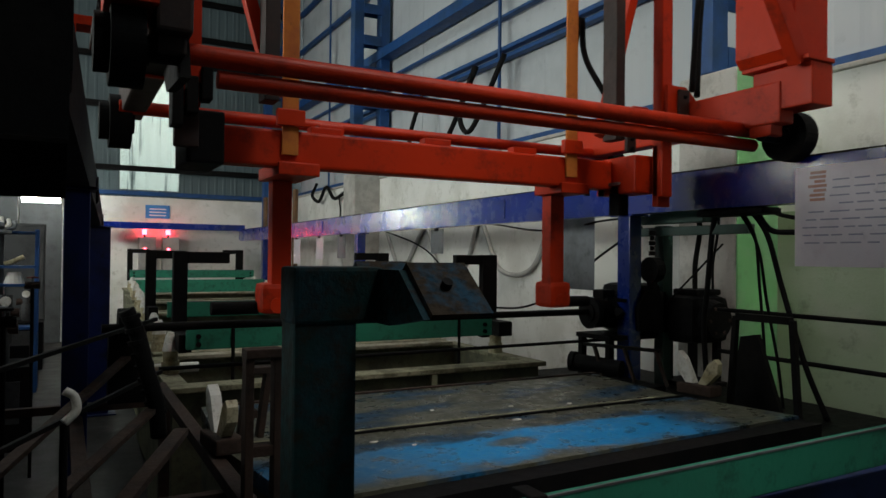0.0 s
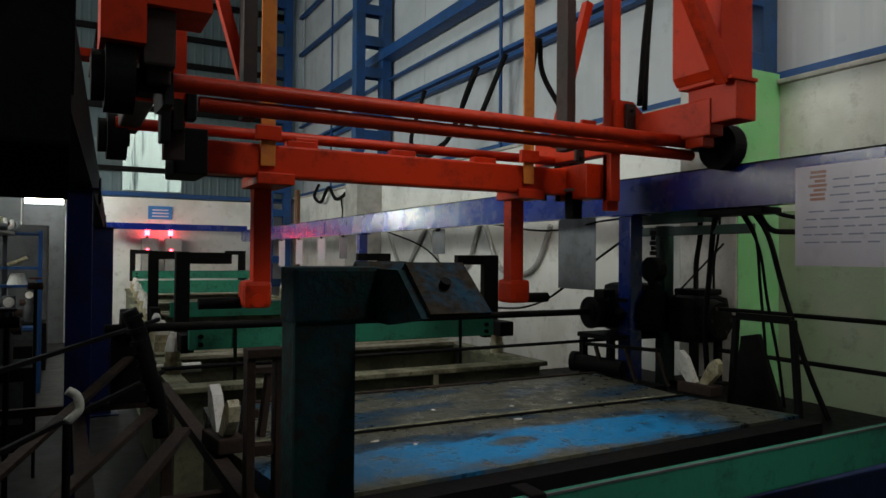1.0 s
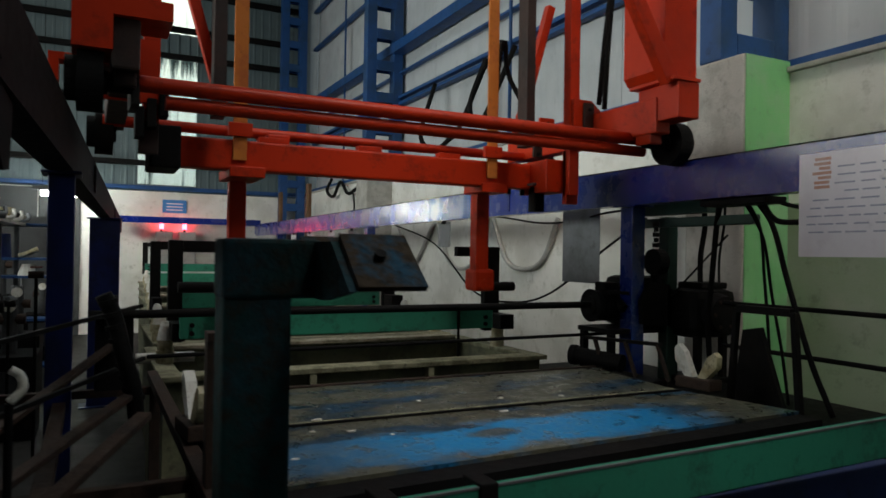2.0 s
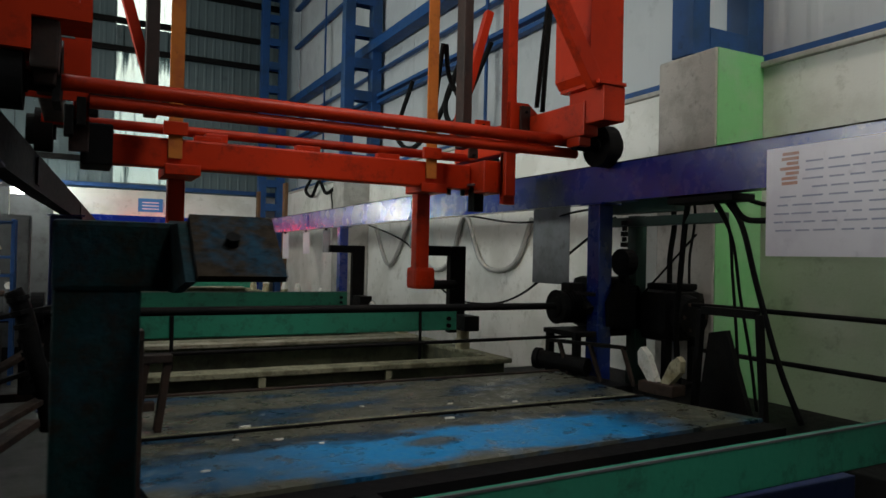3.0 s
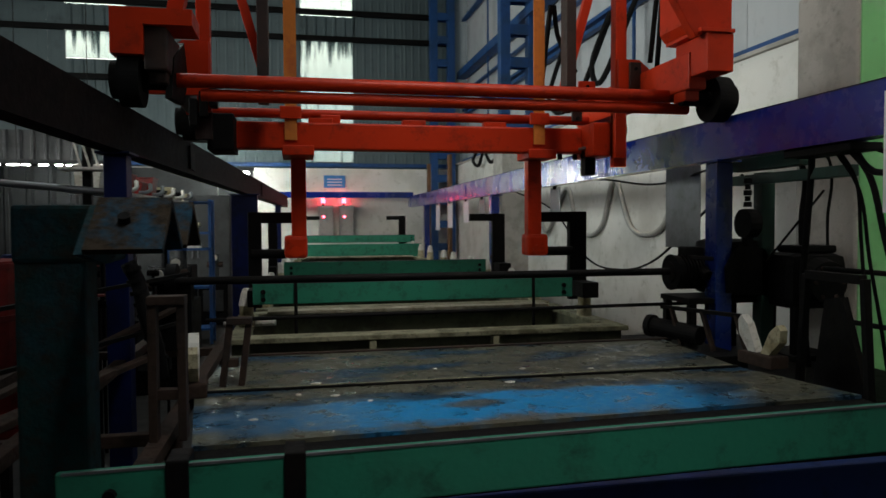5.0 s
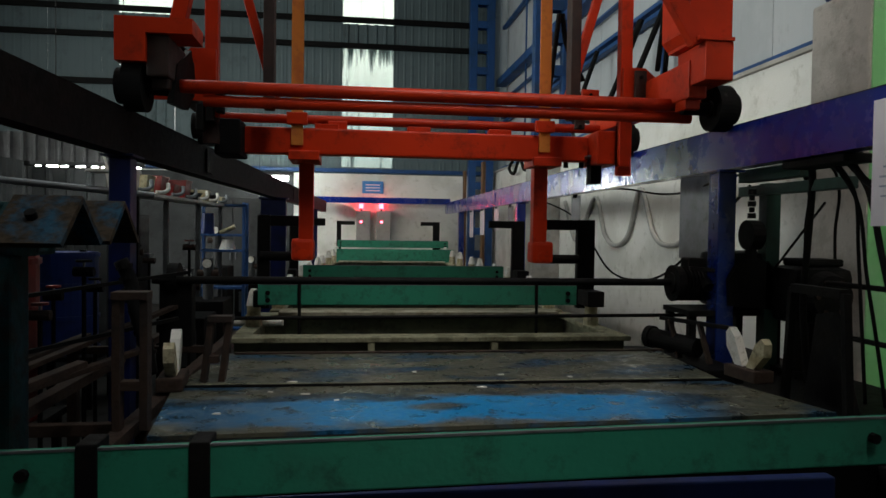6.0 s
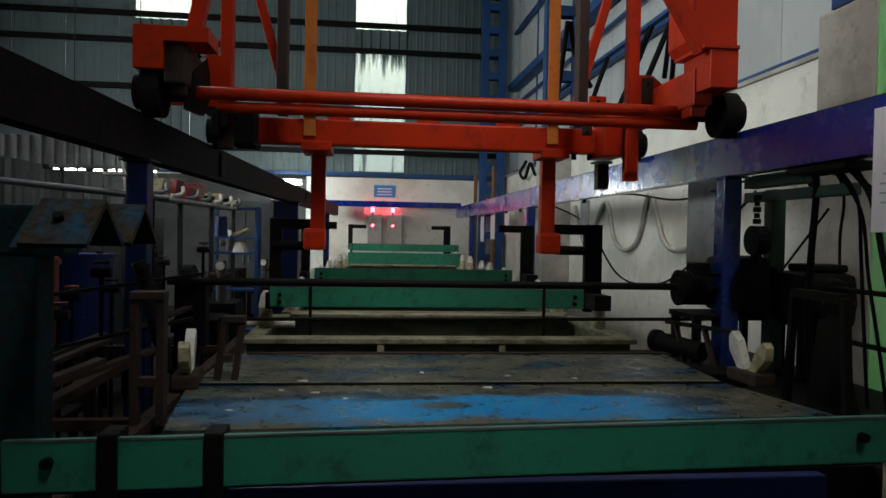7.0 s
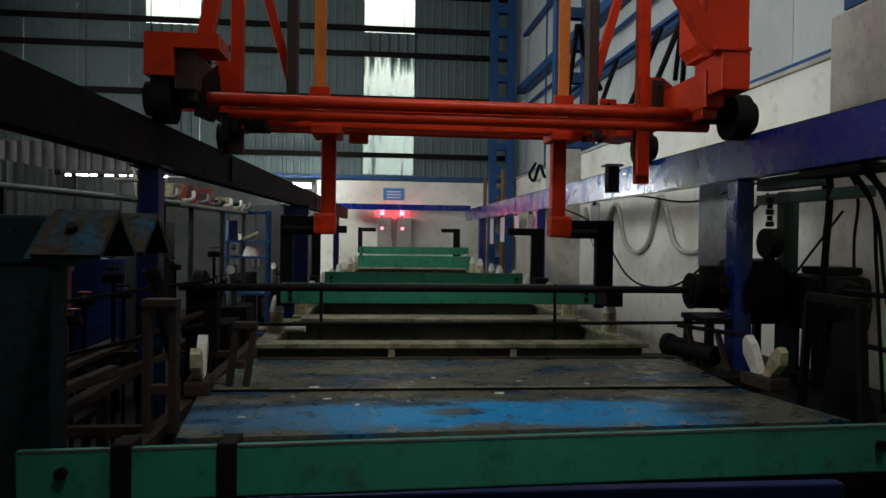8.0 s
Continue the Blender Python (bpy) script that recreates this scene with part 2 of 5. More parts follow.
def translucent_material():
    """Weathered fibreglass roof light: it lets the daylight through, streaked by dirt that ran down from the upper edge."""
    m, n, l, b = nodes_of("weathered fibreglass sheet")
    tc = n.new("ShaderNodeTexCoord")
    mp = n.new("ShaderNodeMapping")
    mp.inputs["Scale"].default_value = (7.0, 7.0, 0.55)
    l.new(tc.outputs["Object"], mp.inputs[0])
    ns = n.new("ShaderNodeTexNoise")
    ns.inputs["Scale"].default_value, ns.inputs["Detail"].default_value = 1.3, 7
    l.new(mp.outputs[0], ns.inputs["Vector"])
    r = n.new("ShaderNodeMapRange")
    r.inputs[1].default_value, r.inputs[2].default_value = 0.60, 0.80
    sep = n.new("ShaderNodeSeparateXYZ")
    l.new(tc.outputs["Object"], sep.inputs[0])
    run = n.new("ShaderNodeMapRange")
    for k, v in ((1, 4.9), (2, 5.45), (3, 0.0), (4, 0.25)):
        run.inputs[k].default_value = v
    l.new(sep.outputs[2], run.inputs[0])
    below = n.new("ShaderNodeMath")
    below.operation = "LESS_THAN"
    below.inputs[1].default_value = 5.6
    l.new(sep.outputs[2], below.inputs[0])
    drip = n.new("ShaderNodeMath")
    drip.operation = "MULTIPLY_ADD"
    l.new(run.outputs[0], drip.inputs[0])
    l.new(below.outputs[0], drip.inputs[1])
    l.new(ns.outputs[0], drip.inputs[2])
    l.new(drip.outputs[0], r.inputs[0])
    c = n.new("ShaderNodeMixRGB")
    c.inputs[1].default_value, c.inputs[2].default_value = (0.80, 0.87, 0.85, 1), (0.13, 0.17, 0.175, 1)
    l.new(r.outputs[0], c.inputs[0])
    tl, tp, mx = n.new("ShaderNodeBsdfTranslucent"), n.new("ShaderNodeBsdfTransparent"), n.new("ShaderNodeMixShader")
    l.new(c.outputs[0], tl.inputs[0])
    l.new(c.outputs[0], tp.inputs[0])
    mx.inputs[0].default_value = 0.85
    l.new(tl.outputs[0], mx.inputs[1])
    l.new(tp.outputs[0], mx.inputs[2])
    n.remove(b)
    l.new(mx.outputs[0], n["Material Output"].inputs[0])
    return m


FIBRE = translucent_material()
# Dark grey that keeps the side bay and the unseen walls dim.
DIM_GREY = paint("dim grey sheet", (0.045, 0.05, 0.052), (0.03, 0.034, 0.036), (0.015, 0.015, 0.015), 0.7, 0, 1.0, 0.5, 0.5, 0.1)

# ---- building helpers ----
BASE = {}


def thing(name, at, label, category, group="", kind=""):
    ob = new(name)
    ob.empty_display_size = 0.1
    ob.location = at
    BASE[ob.name] = Vector(at)
    return tagged(ob, label, category, group, kind)


def part(name, bm, material, parent=None, label=""):
    """Links a bmesh, built in world places, as one mesh object under a thing or a part."""
    bmesh.ops.recalc_face_normals(bm, faces=bm.faces)
    me = bpy.data.meshes.new(name)
    at = BASE.get(parent.name, Vector()) if parent else Vector()
    bm.transform(Matrix.Translation(-at))
    bm.to_mesh(me)
    bm.free()
    me.materials.append(material)
    ob = new(name, me)
    if parent:
        ob.parent = parent
        BASE[ob.name] = at
    if label:
        ob["label"] = label
    return ob


def solid(name, bm, material, at, label, category, group="", kind=""):
    """A thing that is one mesh, with its origin at its base."""
    bmesh.ops.recalc_face_normals(bm, faces=bm.faces)
    me = bpy.data.meshes.new(name)
    bm.transform(Matrix.Translation(-Vector(at)))
    bm.to_mesh(me)
    bm.free()
    me.materials.append(material)
    ob = new(name, me)
    ob.location = at
    BASE[ob.name] = Vector(at)
    return tagged(ob, label, category, group, kind)


def box(x0, x1, y0, y1, z0, z1, bevel=0.004, bm=None):
    bm = bm or bmesh.new()
    r = bmesh.ops.create_cube(bm, size=1.0)
    vs = r["verts"]
    for v in vs:
        v.co = Vector(((x0 + x1) / 2 + v.co.x * (x1 - x0), (y0 + y1) / 2 + v.co.y * (y1 - y0), (z0 + z1) / 2 + v.co.z * (z1 - z0)))
    if bevel:
        es = list({e for v in vs for e in v.link_edges})
        bmesh.ops.bevel(bm, geom=es, offset=min(bevel, 0.3 * min(x1 - x0, y1 - y0, z1 - z0)), segments=2, profile=0.6, affect="EDGES")
    return bm


def rod(p, q, r, seg=16, bm=None, r2=None):
    bm = bm or bmesh.new()
    p, q = Vector(p), Vector(q)
    d = q - p
    m = Matrix.Translation((p + q) / 2) @ d.to_track_quat("Z", "Y").to_matrix().to_4x4()
    bmesh.ops.create_cone(bm, cap_ends=True, segments=seg, radius1=r, radius2=r if r2 is None else r2, depth=d.length, matrix=m)
    return bm


def bar(p, q, w, h, bevel=0.004, bm=None, up=(0, 0, 1)):
    """A square bar from p to q, w wide and h deep."""
    bm = bm or bmesh.new()
    p, q = Vector(p), Vector(q)
    z = (q - p).normalized()
    u = Vector(up)
    if abs(z.dot(u)) > 0.95:
        u = Vector((0, 1, 0))
    x = u.cross(z).normalized()
    y = z.cross(x)
    m = Matrix((x, y, z)).transposed().to_4x4()
    r = bmesh.ops.create_cube(bm, size=1.0)
    vs = r["verts"]
    for v in vs:
        v.co = Vector((v.co.x * w, v.co.y * h, v.co.z * (q - p).length))
    if bevel:
        es = list({e for v in vs for e in v.link_edges})
        g = bmesh.ops.bevel(bm, geom=es, offset=min(bevel, 0.3 * min(w, h)), segments=2, profile=0.6, affect="EDGES")
        vs = list({v for f in g["faces"] for v in f.verts} | {v for v in vs if v.is_valid})
    bmesh.ops.transform(bm, matrix=Matrix.Translation((p + q) / 2) @ m, verts=vs)
    return bm


def prism(outline, axis, a, c, bm=None):
    """A flat outline pushed from a to c along an axis; the outline's two numbers are the other two axes in order."""
    bm = bm or bmesh.new()

    def at(u, v, w):
        return {"x": (w, u, v), "y": (u, w, v), "z": (u, v, w)}[axis]
    lo = [bm.verts.new(at(u, v, a)) for u, v in outline]
    hi = [bm.verts.new(at(u, v, c)) for u, v in outline]
    bm.faces.new(lo)
    bm.faces.new(hi)
    k = len(outline)
    for i in range(k):
        bm.faces.new((lo[i], lo[(i + 1) % k], hi[(i + 1) % k], hi[i]))
    return bm


def pipe(points, r, seg=10, bm=None, steps=8):
    """A round cable or hose through the points, smoothed."""
    bm = bm or bmesh.new()
    pts = [Vector(p) for p in points]
    if len(pts) > 2 and steps > 1:
        ext = [2 * pts[0] - pts[1]] + pts + [2 * pts[-1] - pts[-2]]
        out = []
        for i in range(1, len(ext) - 2):
            a, b2, c, d = ext[i - 1:i + 3]
            for s in range(steps):
                t = s / steps
                out.append(0.5 * ((2 * b2) + (c - a) * t + (2 * a - 5 * b2 + 4 * c - d) * t * t + (3 * b2 - a - 3 * c + d) * t ** 3))
        pts = out + [pts[-1]]
    rings = []
    side = None
    for i, p in enumerate(pts):
        z = (pts[min(i + 1, len(pts) - 1)] - pts[max(i - 1, 0)]).normalized()
        if side is None:
            side = z.orthogonal().normalized()
        side = (side - z * side.dot(z)).normalized()
        other = z.cross(side)
        rings.append([bm.verts.new(p + r * (math.cos(2 * math.pi * k / seg) * side + math.sin(2 * math.pi * k / seg) * other)) for k in range(seg)])
    for a, c in zip(rings, rings[1:]):
        for k in range(seg):
            f = bm.faces.new((a[k], a[(k + 1) % seg], c[(k + 1) % seg], c[k]))
            f.smooth = True
    bm.faces.new(rings[0])
    bm.faces.new(rings[-1])
    return bm


def corrugated(u0, u1, z0, z1, axis, at, depth=0.03, pitch=0.2, bm=None):
    """An upright corrugated sheet. axis 'x': it runs along x at y = at; 'y': along y at x = at."""
    bm = bm or bmesh.new()
    cols, u = [], u0
    prof = [(0.0, 0.0), (0.30, 0.0), (0.42, 1.0), (0.58, 1.0), (0.70, 0.0)]
    k = 0
    while True:
        done = False
        for f, h in prof:
            u = u0 + (k + f) * pitch
            if u >= u1:
                u, done = u1, True
            cols.append((u, at - depth * h))
            if done:
                break
        if done:
            break
        k += 1

    def put(u, w, z):
        return bm.verts.new((u, w, z) if axis == "x" else (w, u, z))
    front = [(put(u, w, z0), put(u, w, z1)) for u, w in cols]
    back = [(put(u, w + 0.004, z0), put(u, w + 0.004, z1)) for u, w in cols]
    for s in (front, back):
        for a, c in zip(s, s[1:]):
            bm.faces.new((a[0], c[0], c[1], a[1]))
    for i in (0, 1):
        for (a, b2), (c, d) in zip(zip(front, front[1:]), zip(back, back[1:])):
            bm.faces.new((a[i], b2[i], d[i], c[i]))
    for i in (0, -1):
        bm.faces.new((front[i][0], front[i][1], back[i][1], back[i][0]))
    return bm


# ---- the hall ----
WALL_X, END_Y, LEFT_X, BACK_Y, ROOF_Z = 4.2, 14.5, -7.0, -5.0, 7.4
PLINTH = 2.80

solid("floor", box(LEFT_X - 0.3, WALL_X + 0.3, BACK_Y - 0.3, END_Y + 0.3, -0.2, 0.0, 0), CONCRETE, (0, 0, 0), "dark wet stained concrete floor", "floor", kind="structure")

wall_east = thing("wall_east", (WALL_X, 5, 0), "whitewashed plastered lower wall with pale sheeting above", "wall", kind="structure")
part("masonry", box(WALL_X, WALL_X + 0.3, BACK_Y, END_Y, 0, PLINTH, 0.01), PLASTER, wall_east)
part("limewash", box(WALL_X - 0.005, WALL_X - 0.0005, -4.9, 2.945, 0.05, 1.95, 0), PALELIME, wall_east, "pale green limewash coat")
part("ledge", box(WALL_X - 0.03, WALL_X + 0.3, BACK_Y, END_Y, PLINTH, PLINTH + 0.035, 0.008), PEDESTAL, wall_east)
for k in range(10):
    y0 = -5.0 + k * 1.96
    part("sheet", corrugated(y0, min(y0 + 2.0, END_Y), PLINTH + 0.03, ROOF_Z, "y", WALL_X + 0.26 - 0.005 * (k % 2), 0.004, 0.28), WALLCLAD, wall_east)
for z, h, x in ((PLINTH + 0.10, 0.06, 0.13), (3.885, 0.05, 0.13), (3.985, 0.05, 0.13), (4.36, 0.035, 0.14), (4.72, 0.15, 0.02), (5.9, 0.06, 0.13), (6.7, 0.06, 0.13)):
    part("girt", box(WALL_X + x, WALL_X + 0.22, BACK_Y, END_Y, z - h / 2, z + h / 2, 0.01), STEELBLUE, wall_east)
for y in (6.5, 12.3):
    part("sag_rod", box(WALL_X + 0.10, WALL_X + 0.125, y - 0.02, y + 0.02, PLINTH + 0.036, ROOF_Z, 0.003), STEELBLUE, wall_east)

wall_north = thing("wall_north", (0, END_Y, 0), "end wall of whitewashed masonry below grey corrugated cladding", "wall", kind="structure")
part("masonry", box(LEFT_X, WALL_X + 0.3, END_Y, END_Y + 0.3, 0, 2.72, 0.01), PLASTER, wall_north)
# Dark panels added over the whitewash to stand for the bay's shade.
part("bay_panelling", box(LEFT_X, -0.72, END_Y - 0.05, END_Y - 0.002, 0, 2.70, 0.004), DIM_GREY, wall_north, "dark grey panel standing for the unlit bay wall")
part("bay_panelling", box(-0.70, -0.02, END_Y - 0.05, END_Y - 0.002, 0, 2.70, 0.004), DIM_GREY, wall_north, "dark grey panel standing for the unlit bay wall")
STRIPS = ((-3.55, -2.45), (0.95, 2.03))
edges = [LEFT_X] + [e for s in STRIPS for e in s] + [WALL_X + 0.6]
for i in range(0, len(edges), 2):
    u = edges[i]
    while u < edges[i + 1] - 0.01:
        w = min(u + 1.04, edges[i + 1])
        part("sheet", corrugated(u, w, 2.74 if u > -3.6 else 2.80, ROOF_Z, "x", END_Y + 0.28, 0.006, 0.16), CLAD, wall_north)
        u = w
for a, c in STRIPS:
    if a < 0:
        part("sheet", corrugated(a, c, 2.88, 4.84, "x", END_Y + 0.27, 0.03, 0.2), CLAD, wall_north)
    for z0, z1 in ((4.86, 5.40), (5.90, ROOF_Z)) if a < 0 else ((2.88, 4.44), (4.54, 5.46), (5.90, ROOF_Z)):
        part("roof_light_sheet", corrugated(a, c, z0, z1, "x", END_Y + 0.27, 0.03, 0.2), FIBRE, wall_north, "translucent white fibreglass sheet streaked with dirt")
    part("sheet", corrugated(a, c, 5.46 if a > 0 else 5.40, 5.90, "x", END_Y + 0.26, 0.03, 0.2), CLAD, wall_north)
    part("sheet", corrugated(a, c, 2.74, 2.88, "x", END_Y + 0.26, 0.03, 0.2), CLAD, wall_north)
solid("backdrop", box(-9, 7, 17.0, 17.05, 1.5, 9.0, 0), DAYLIT, (0, 17, 1.5), "plain bright overcast sky beyond the cladding", "sky", kind="structure")
for z, h in ((2.80, 0.08), (3.28, 0.10), (4.48, 0.11), (5.42, 0.10), (5.96, 0.10), (6.7, 0.1)):
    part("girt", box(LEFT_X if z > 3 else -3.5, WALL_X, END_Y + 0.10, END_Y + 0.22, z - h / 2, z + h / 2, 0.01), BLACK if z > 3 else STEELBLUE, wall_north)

solid("wall_south", box(LEFT_X, WALL_X, BACK_Y - 0.3, BACK_Y, 0, ROOF_Z, 0), DIM_GREY, (LEFT_X, BACK_Y - 0.3, 0), "plain grey cladding wall closing the hall", "wall", kind="structure")
# Unseen wall; its openings are assumed, to hold the side fill lamps.
west = thing("wall_west", (LEFT_X, 5, 0), "unseen plain grey cladding wall with two assumed openings for side light", "wall", kind="structure")
part("lower_panel", box(LEFT_X - 0.3, LEFT_X, BACK_Y - 0.3, END_Y + 0.3, 0, 2.4, 0), DIM_GREY, west)
part("upper_panel", box(LEFT_X - 0.3, LEFT_X, BACK_Y - 0.3, END_Y + 0.3, 4.6, ROOF_Z, 0), DIM_GREY, west)
for a, c in ((BACK_Y - 0.3, SIDE_OPENINGS[0][0]), (SIDE_OPENINGS[0][1], SIDE_OPENINGS[1][0]), (SIDE_OPENINGS[1][1], END_Y + 0.3)):
    part("pier", box(LEFT_X - 0.3, LEFT_X, a, c, 2.4, 4.6, 0), DIM_GREY, west)


def ceiling():
    """Roof sheets with two assumed openings, added for the overhead fill lamps."""
    bm = bmesh.new()
    holes = [(-1.0, 0.0, 4.5, 9.5), (2.0, 3.2, -2.7, 1.7)]
    xs = sorted({LEFT_X - 0.3, WALL_X + 0.3, *(h[k] for h in holes for k in (0, 1))})
    ys = sorted({BACK_Y - 0.3, END_Y + 0.3, *(h[k] for h in holes for k in (2, 3))})
    for x0, x1 in zip(xs, xs[1:]):
        for y0, y1 in zip(ys, ys[1:]):
            if not any(h[0] <= x0 < h[1] and h[2] <= y0 < h[3] for h in holes):
                box(x0, x1, y0, y1, ROOF_Z, ROOF_Z + 0.06, 0, bm)
    solid("ceiling", bm, DIM_GREY, (0, 0, ROOF_Z), "unseen grey sheet roof with two assumed openings for fill light", "ceiling", kind="structure")


ceiling()


def pedestal(y, green):
    bm = box(3.79, WALL_X, y - 0.23, y + 0.25, 0, 2.88, 0.02)
    ob = solid("pedestal", bm, PEDESTAL, (3.79, y, 0), "rough cement pedestal limewashed green on one side" if green else "rough bare cement pedestal", "pillar", "wall pedestals", "structure")
    if green:
        part("limewash", box(3.80, WALL_X, y - 0.236, y - 0.2301, 0.0, 2.872, 0), LIME, ob, "lime green limewash coat")


def lattice_column(x0, x1, y, z0=2.88):
    col = thing("lattice_column", ((x0 + x1) / 2, y, z0), "blue battened steel roof column", "column", "roof columns", "structure")
    for x in (x0, x1 - 0.15):
        part("channel", box(x, x + 0.15, y - 0.09, y + 0.09, z0, ROOF_Z, 0.008), STEELBLUE, col)
    z = z0 + 0.04
    while z < ROOF_Z - 0.2:
        part("batten", box(x0 + 0.15, x1 - 0.15, y - 0.095, y - 0.075, z, z + 0.15, 0.004), STEELBLUE, col)
        part("batten", box(x0 + 0.15, x1 - 0.15, y + 0.075, y + 0.095, z, z + 0.15, 0.004), STEELBLUE, col)
        z += 0.48


for y in (3.10, 9.85):
    pedestal(y, y < 5)
lattice_column(3.79, 4.44, 3.15)
lattice_column(3.82, 4.40, 9.85)
lattice_column(3.60, 4.12, 14.3, 0.0)

# ---- rails of the crane ----


def rail_post(x, y, top, material, half=0.05):
    p = thing("rail_post", (x, y, 0), "glossy blue steel post carrying the crane rail" if material is BLUE else "blue steel post coloured darker for shade, carrying the crane rail", "post", "rail posts")
    part("shaft", box(x - half, x + half, y - 0.055, y + 0.055, 0.012, top - 0.012, 0.006), material, p)
    part("cap", box(x - half - 0.025, x + half + 0.025, y - 0.10, y + 0.10, top - 0.012, top, 0.003), material, p)
    part("base_plate", box(x - half - 0.07, x + half + 0.07, y - 0.13, y + 0.13, 0, 0.012, 0.002), material, p)


RX, RAIL_Z0, RAIL_Z1 = 3.15, 1.905, 2.12


def left_rail_x(y):
    """Centre line of the open-side rail, which closes in slightly towards the end wall."""
    return -0.12 + 0.052 * y


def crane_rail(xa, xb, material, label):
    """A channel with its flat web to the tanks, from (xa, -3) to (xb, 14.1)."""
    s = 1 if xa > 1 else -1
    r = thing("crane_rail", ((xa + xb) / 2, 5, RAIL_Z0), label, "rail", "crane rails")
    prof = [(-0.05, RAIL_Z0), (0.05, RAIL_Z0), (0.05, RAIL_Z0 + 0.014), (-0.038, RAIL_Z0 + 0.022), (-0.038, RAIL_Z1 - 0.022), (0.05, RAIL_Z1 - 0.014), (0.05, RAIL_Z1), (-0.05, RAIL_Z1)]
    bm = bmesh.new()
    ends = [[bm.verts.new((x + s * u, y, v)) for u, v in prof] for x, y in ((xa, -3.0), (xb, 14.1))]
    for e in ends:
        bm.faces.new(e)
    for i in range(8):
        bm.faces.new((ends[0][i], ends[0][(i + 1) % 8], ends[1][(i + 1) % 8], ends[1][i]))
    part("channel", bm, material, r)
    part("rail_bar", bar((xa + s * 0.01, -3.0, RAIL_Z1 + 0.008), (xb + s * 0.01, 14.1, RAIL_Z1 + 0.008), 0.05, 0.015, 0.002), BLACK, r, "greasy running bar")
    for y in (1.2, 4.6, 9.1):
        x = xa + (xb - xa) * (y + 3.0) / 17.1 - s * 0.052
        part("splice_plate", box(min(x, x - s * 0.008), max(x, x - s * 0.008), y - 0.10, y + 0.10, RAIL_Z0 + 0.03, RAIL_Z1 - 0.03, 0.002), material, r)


crane_rail(RX, RX, BLUE, "blue channel rail along the whitewashed wall")
# Open-side rail drawn black to stand for its unlit inner face.
crane_rail(left_rail_x(-3.0), left_rail_x(14.1), BLACK, "open-side channel rail coloured black for its unlit face")
for y in (-1.4, 3.145, 7.75, 12.3):
    rail_post(RX, y, RAIL_Z0, BLUE)
    # Posts on the open side take the darkened blue.
    rail_post(left_rail_x(y), y, RAIL_Z0, SHADED_BLUE, 0.14 if 7 < y < 8 else 0.05)
tie = thing("end_tie", (1.56, 14.2, 1.98), "blue steel tie joining both rails at the end wall", "beam")
part("beam", box(0.45, RX + 0.05, 14.101, 14.22, 2.10, 2.22, 0.006), BLUE, tie)
for x in (left_rail_x(14.1), RX):
    part("bracket", box(x - 0.05, x + 0.05, 14.101, 14.2, 1.94, 2.099, 0.006), BLUE, tie)

# ---- tanks ----


def tank(y0, y1, top, wall, rim, label, ribs=True):
    TX0, TX1 = 0.31 + 0.052 * y0, 2.80
    t = thing("plating_tank", (1.65, (y0 + y1) / 2, 0), label, "tank", "plating tanks")
    th = 0.05
    for a, c in ((y0, y0 + th), (y1 - th, y1)):
        part("side_wall", box(TX0, TX1, a, c, 0.12, top - 0.03, 0.004), wall, t)
    for a, c in ((TX0, TX0 + th), (TX1 - th, TX1)):
        part("end_wall", box(a, c, y0 + th, y1 - th, 0.12, top - 0.03, 0.004), wall, t)
    part("bottom", box(TX0, TX1, y0, y1, 0.06, 0.12, 0.004), wall, t)
    part("plank", box(TX0 + 0.15, TX1 - 0.12, y1 - 0.17, y1 - 0.04, top + 0.0005, top + 0.026, 0.005), WORN, t, "pale worn plank on the far rim")
    for x in (TX0 + 0.2, 1.65, TX1 - 0.2):
        part("foot", box(x - 0.06, x + 0.06, y0 + 0.02, y1 - 0.02, 0, 0.06, 0.004), BLACK, t)
    for a, c in ((y0 - 0.06, y0 + 0.09), (y1 - 0.09, y1 + 0.06)):
        part("rim_board", box(TX0 - 0.02, TX1 + 0.02, a, c, top - 0.03, top, 0.006), rim, t)
    for a, c in ((TX0 - 0.02, TX0 + 0.09), (TX1 - 0.09, TX1 + 0.02)):
        part("rim_board", box(a, c, y0 + 0.09, y1 - 0.09, top - 0.031, top - 0.001, 0.006), rim, t)
    if ribs:
        for x in (1.27, 1.99):
            part("rib", box(x - 0.02, x + 0.02, y0 - 0.055, y0, 0.12, top - 0.031, 0.004), rim, t)
    part("bath", box(TX0 + th, TX1 - th, y0 + th, y1 - th, top - 0.42, top - 0.34, 0), LIQUID, t, "dark still bath liquid")
    return t


m, n, l, b = nodes_of("dark bath liquid")
b.inputs["Base Color"].default_value, b.inputs["Roughness"].default_value = (0.012, 0.016, 0.012, 1), 0.06
LIQUID = m


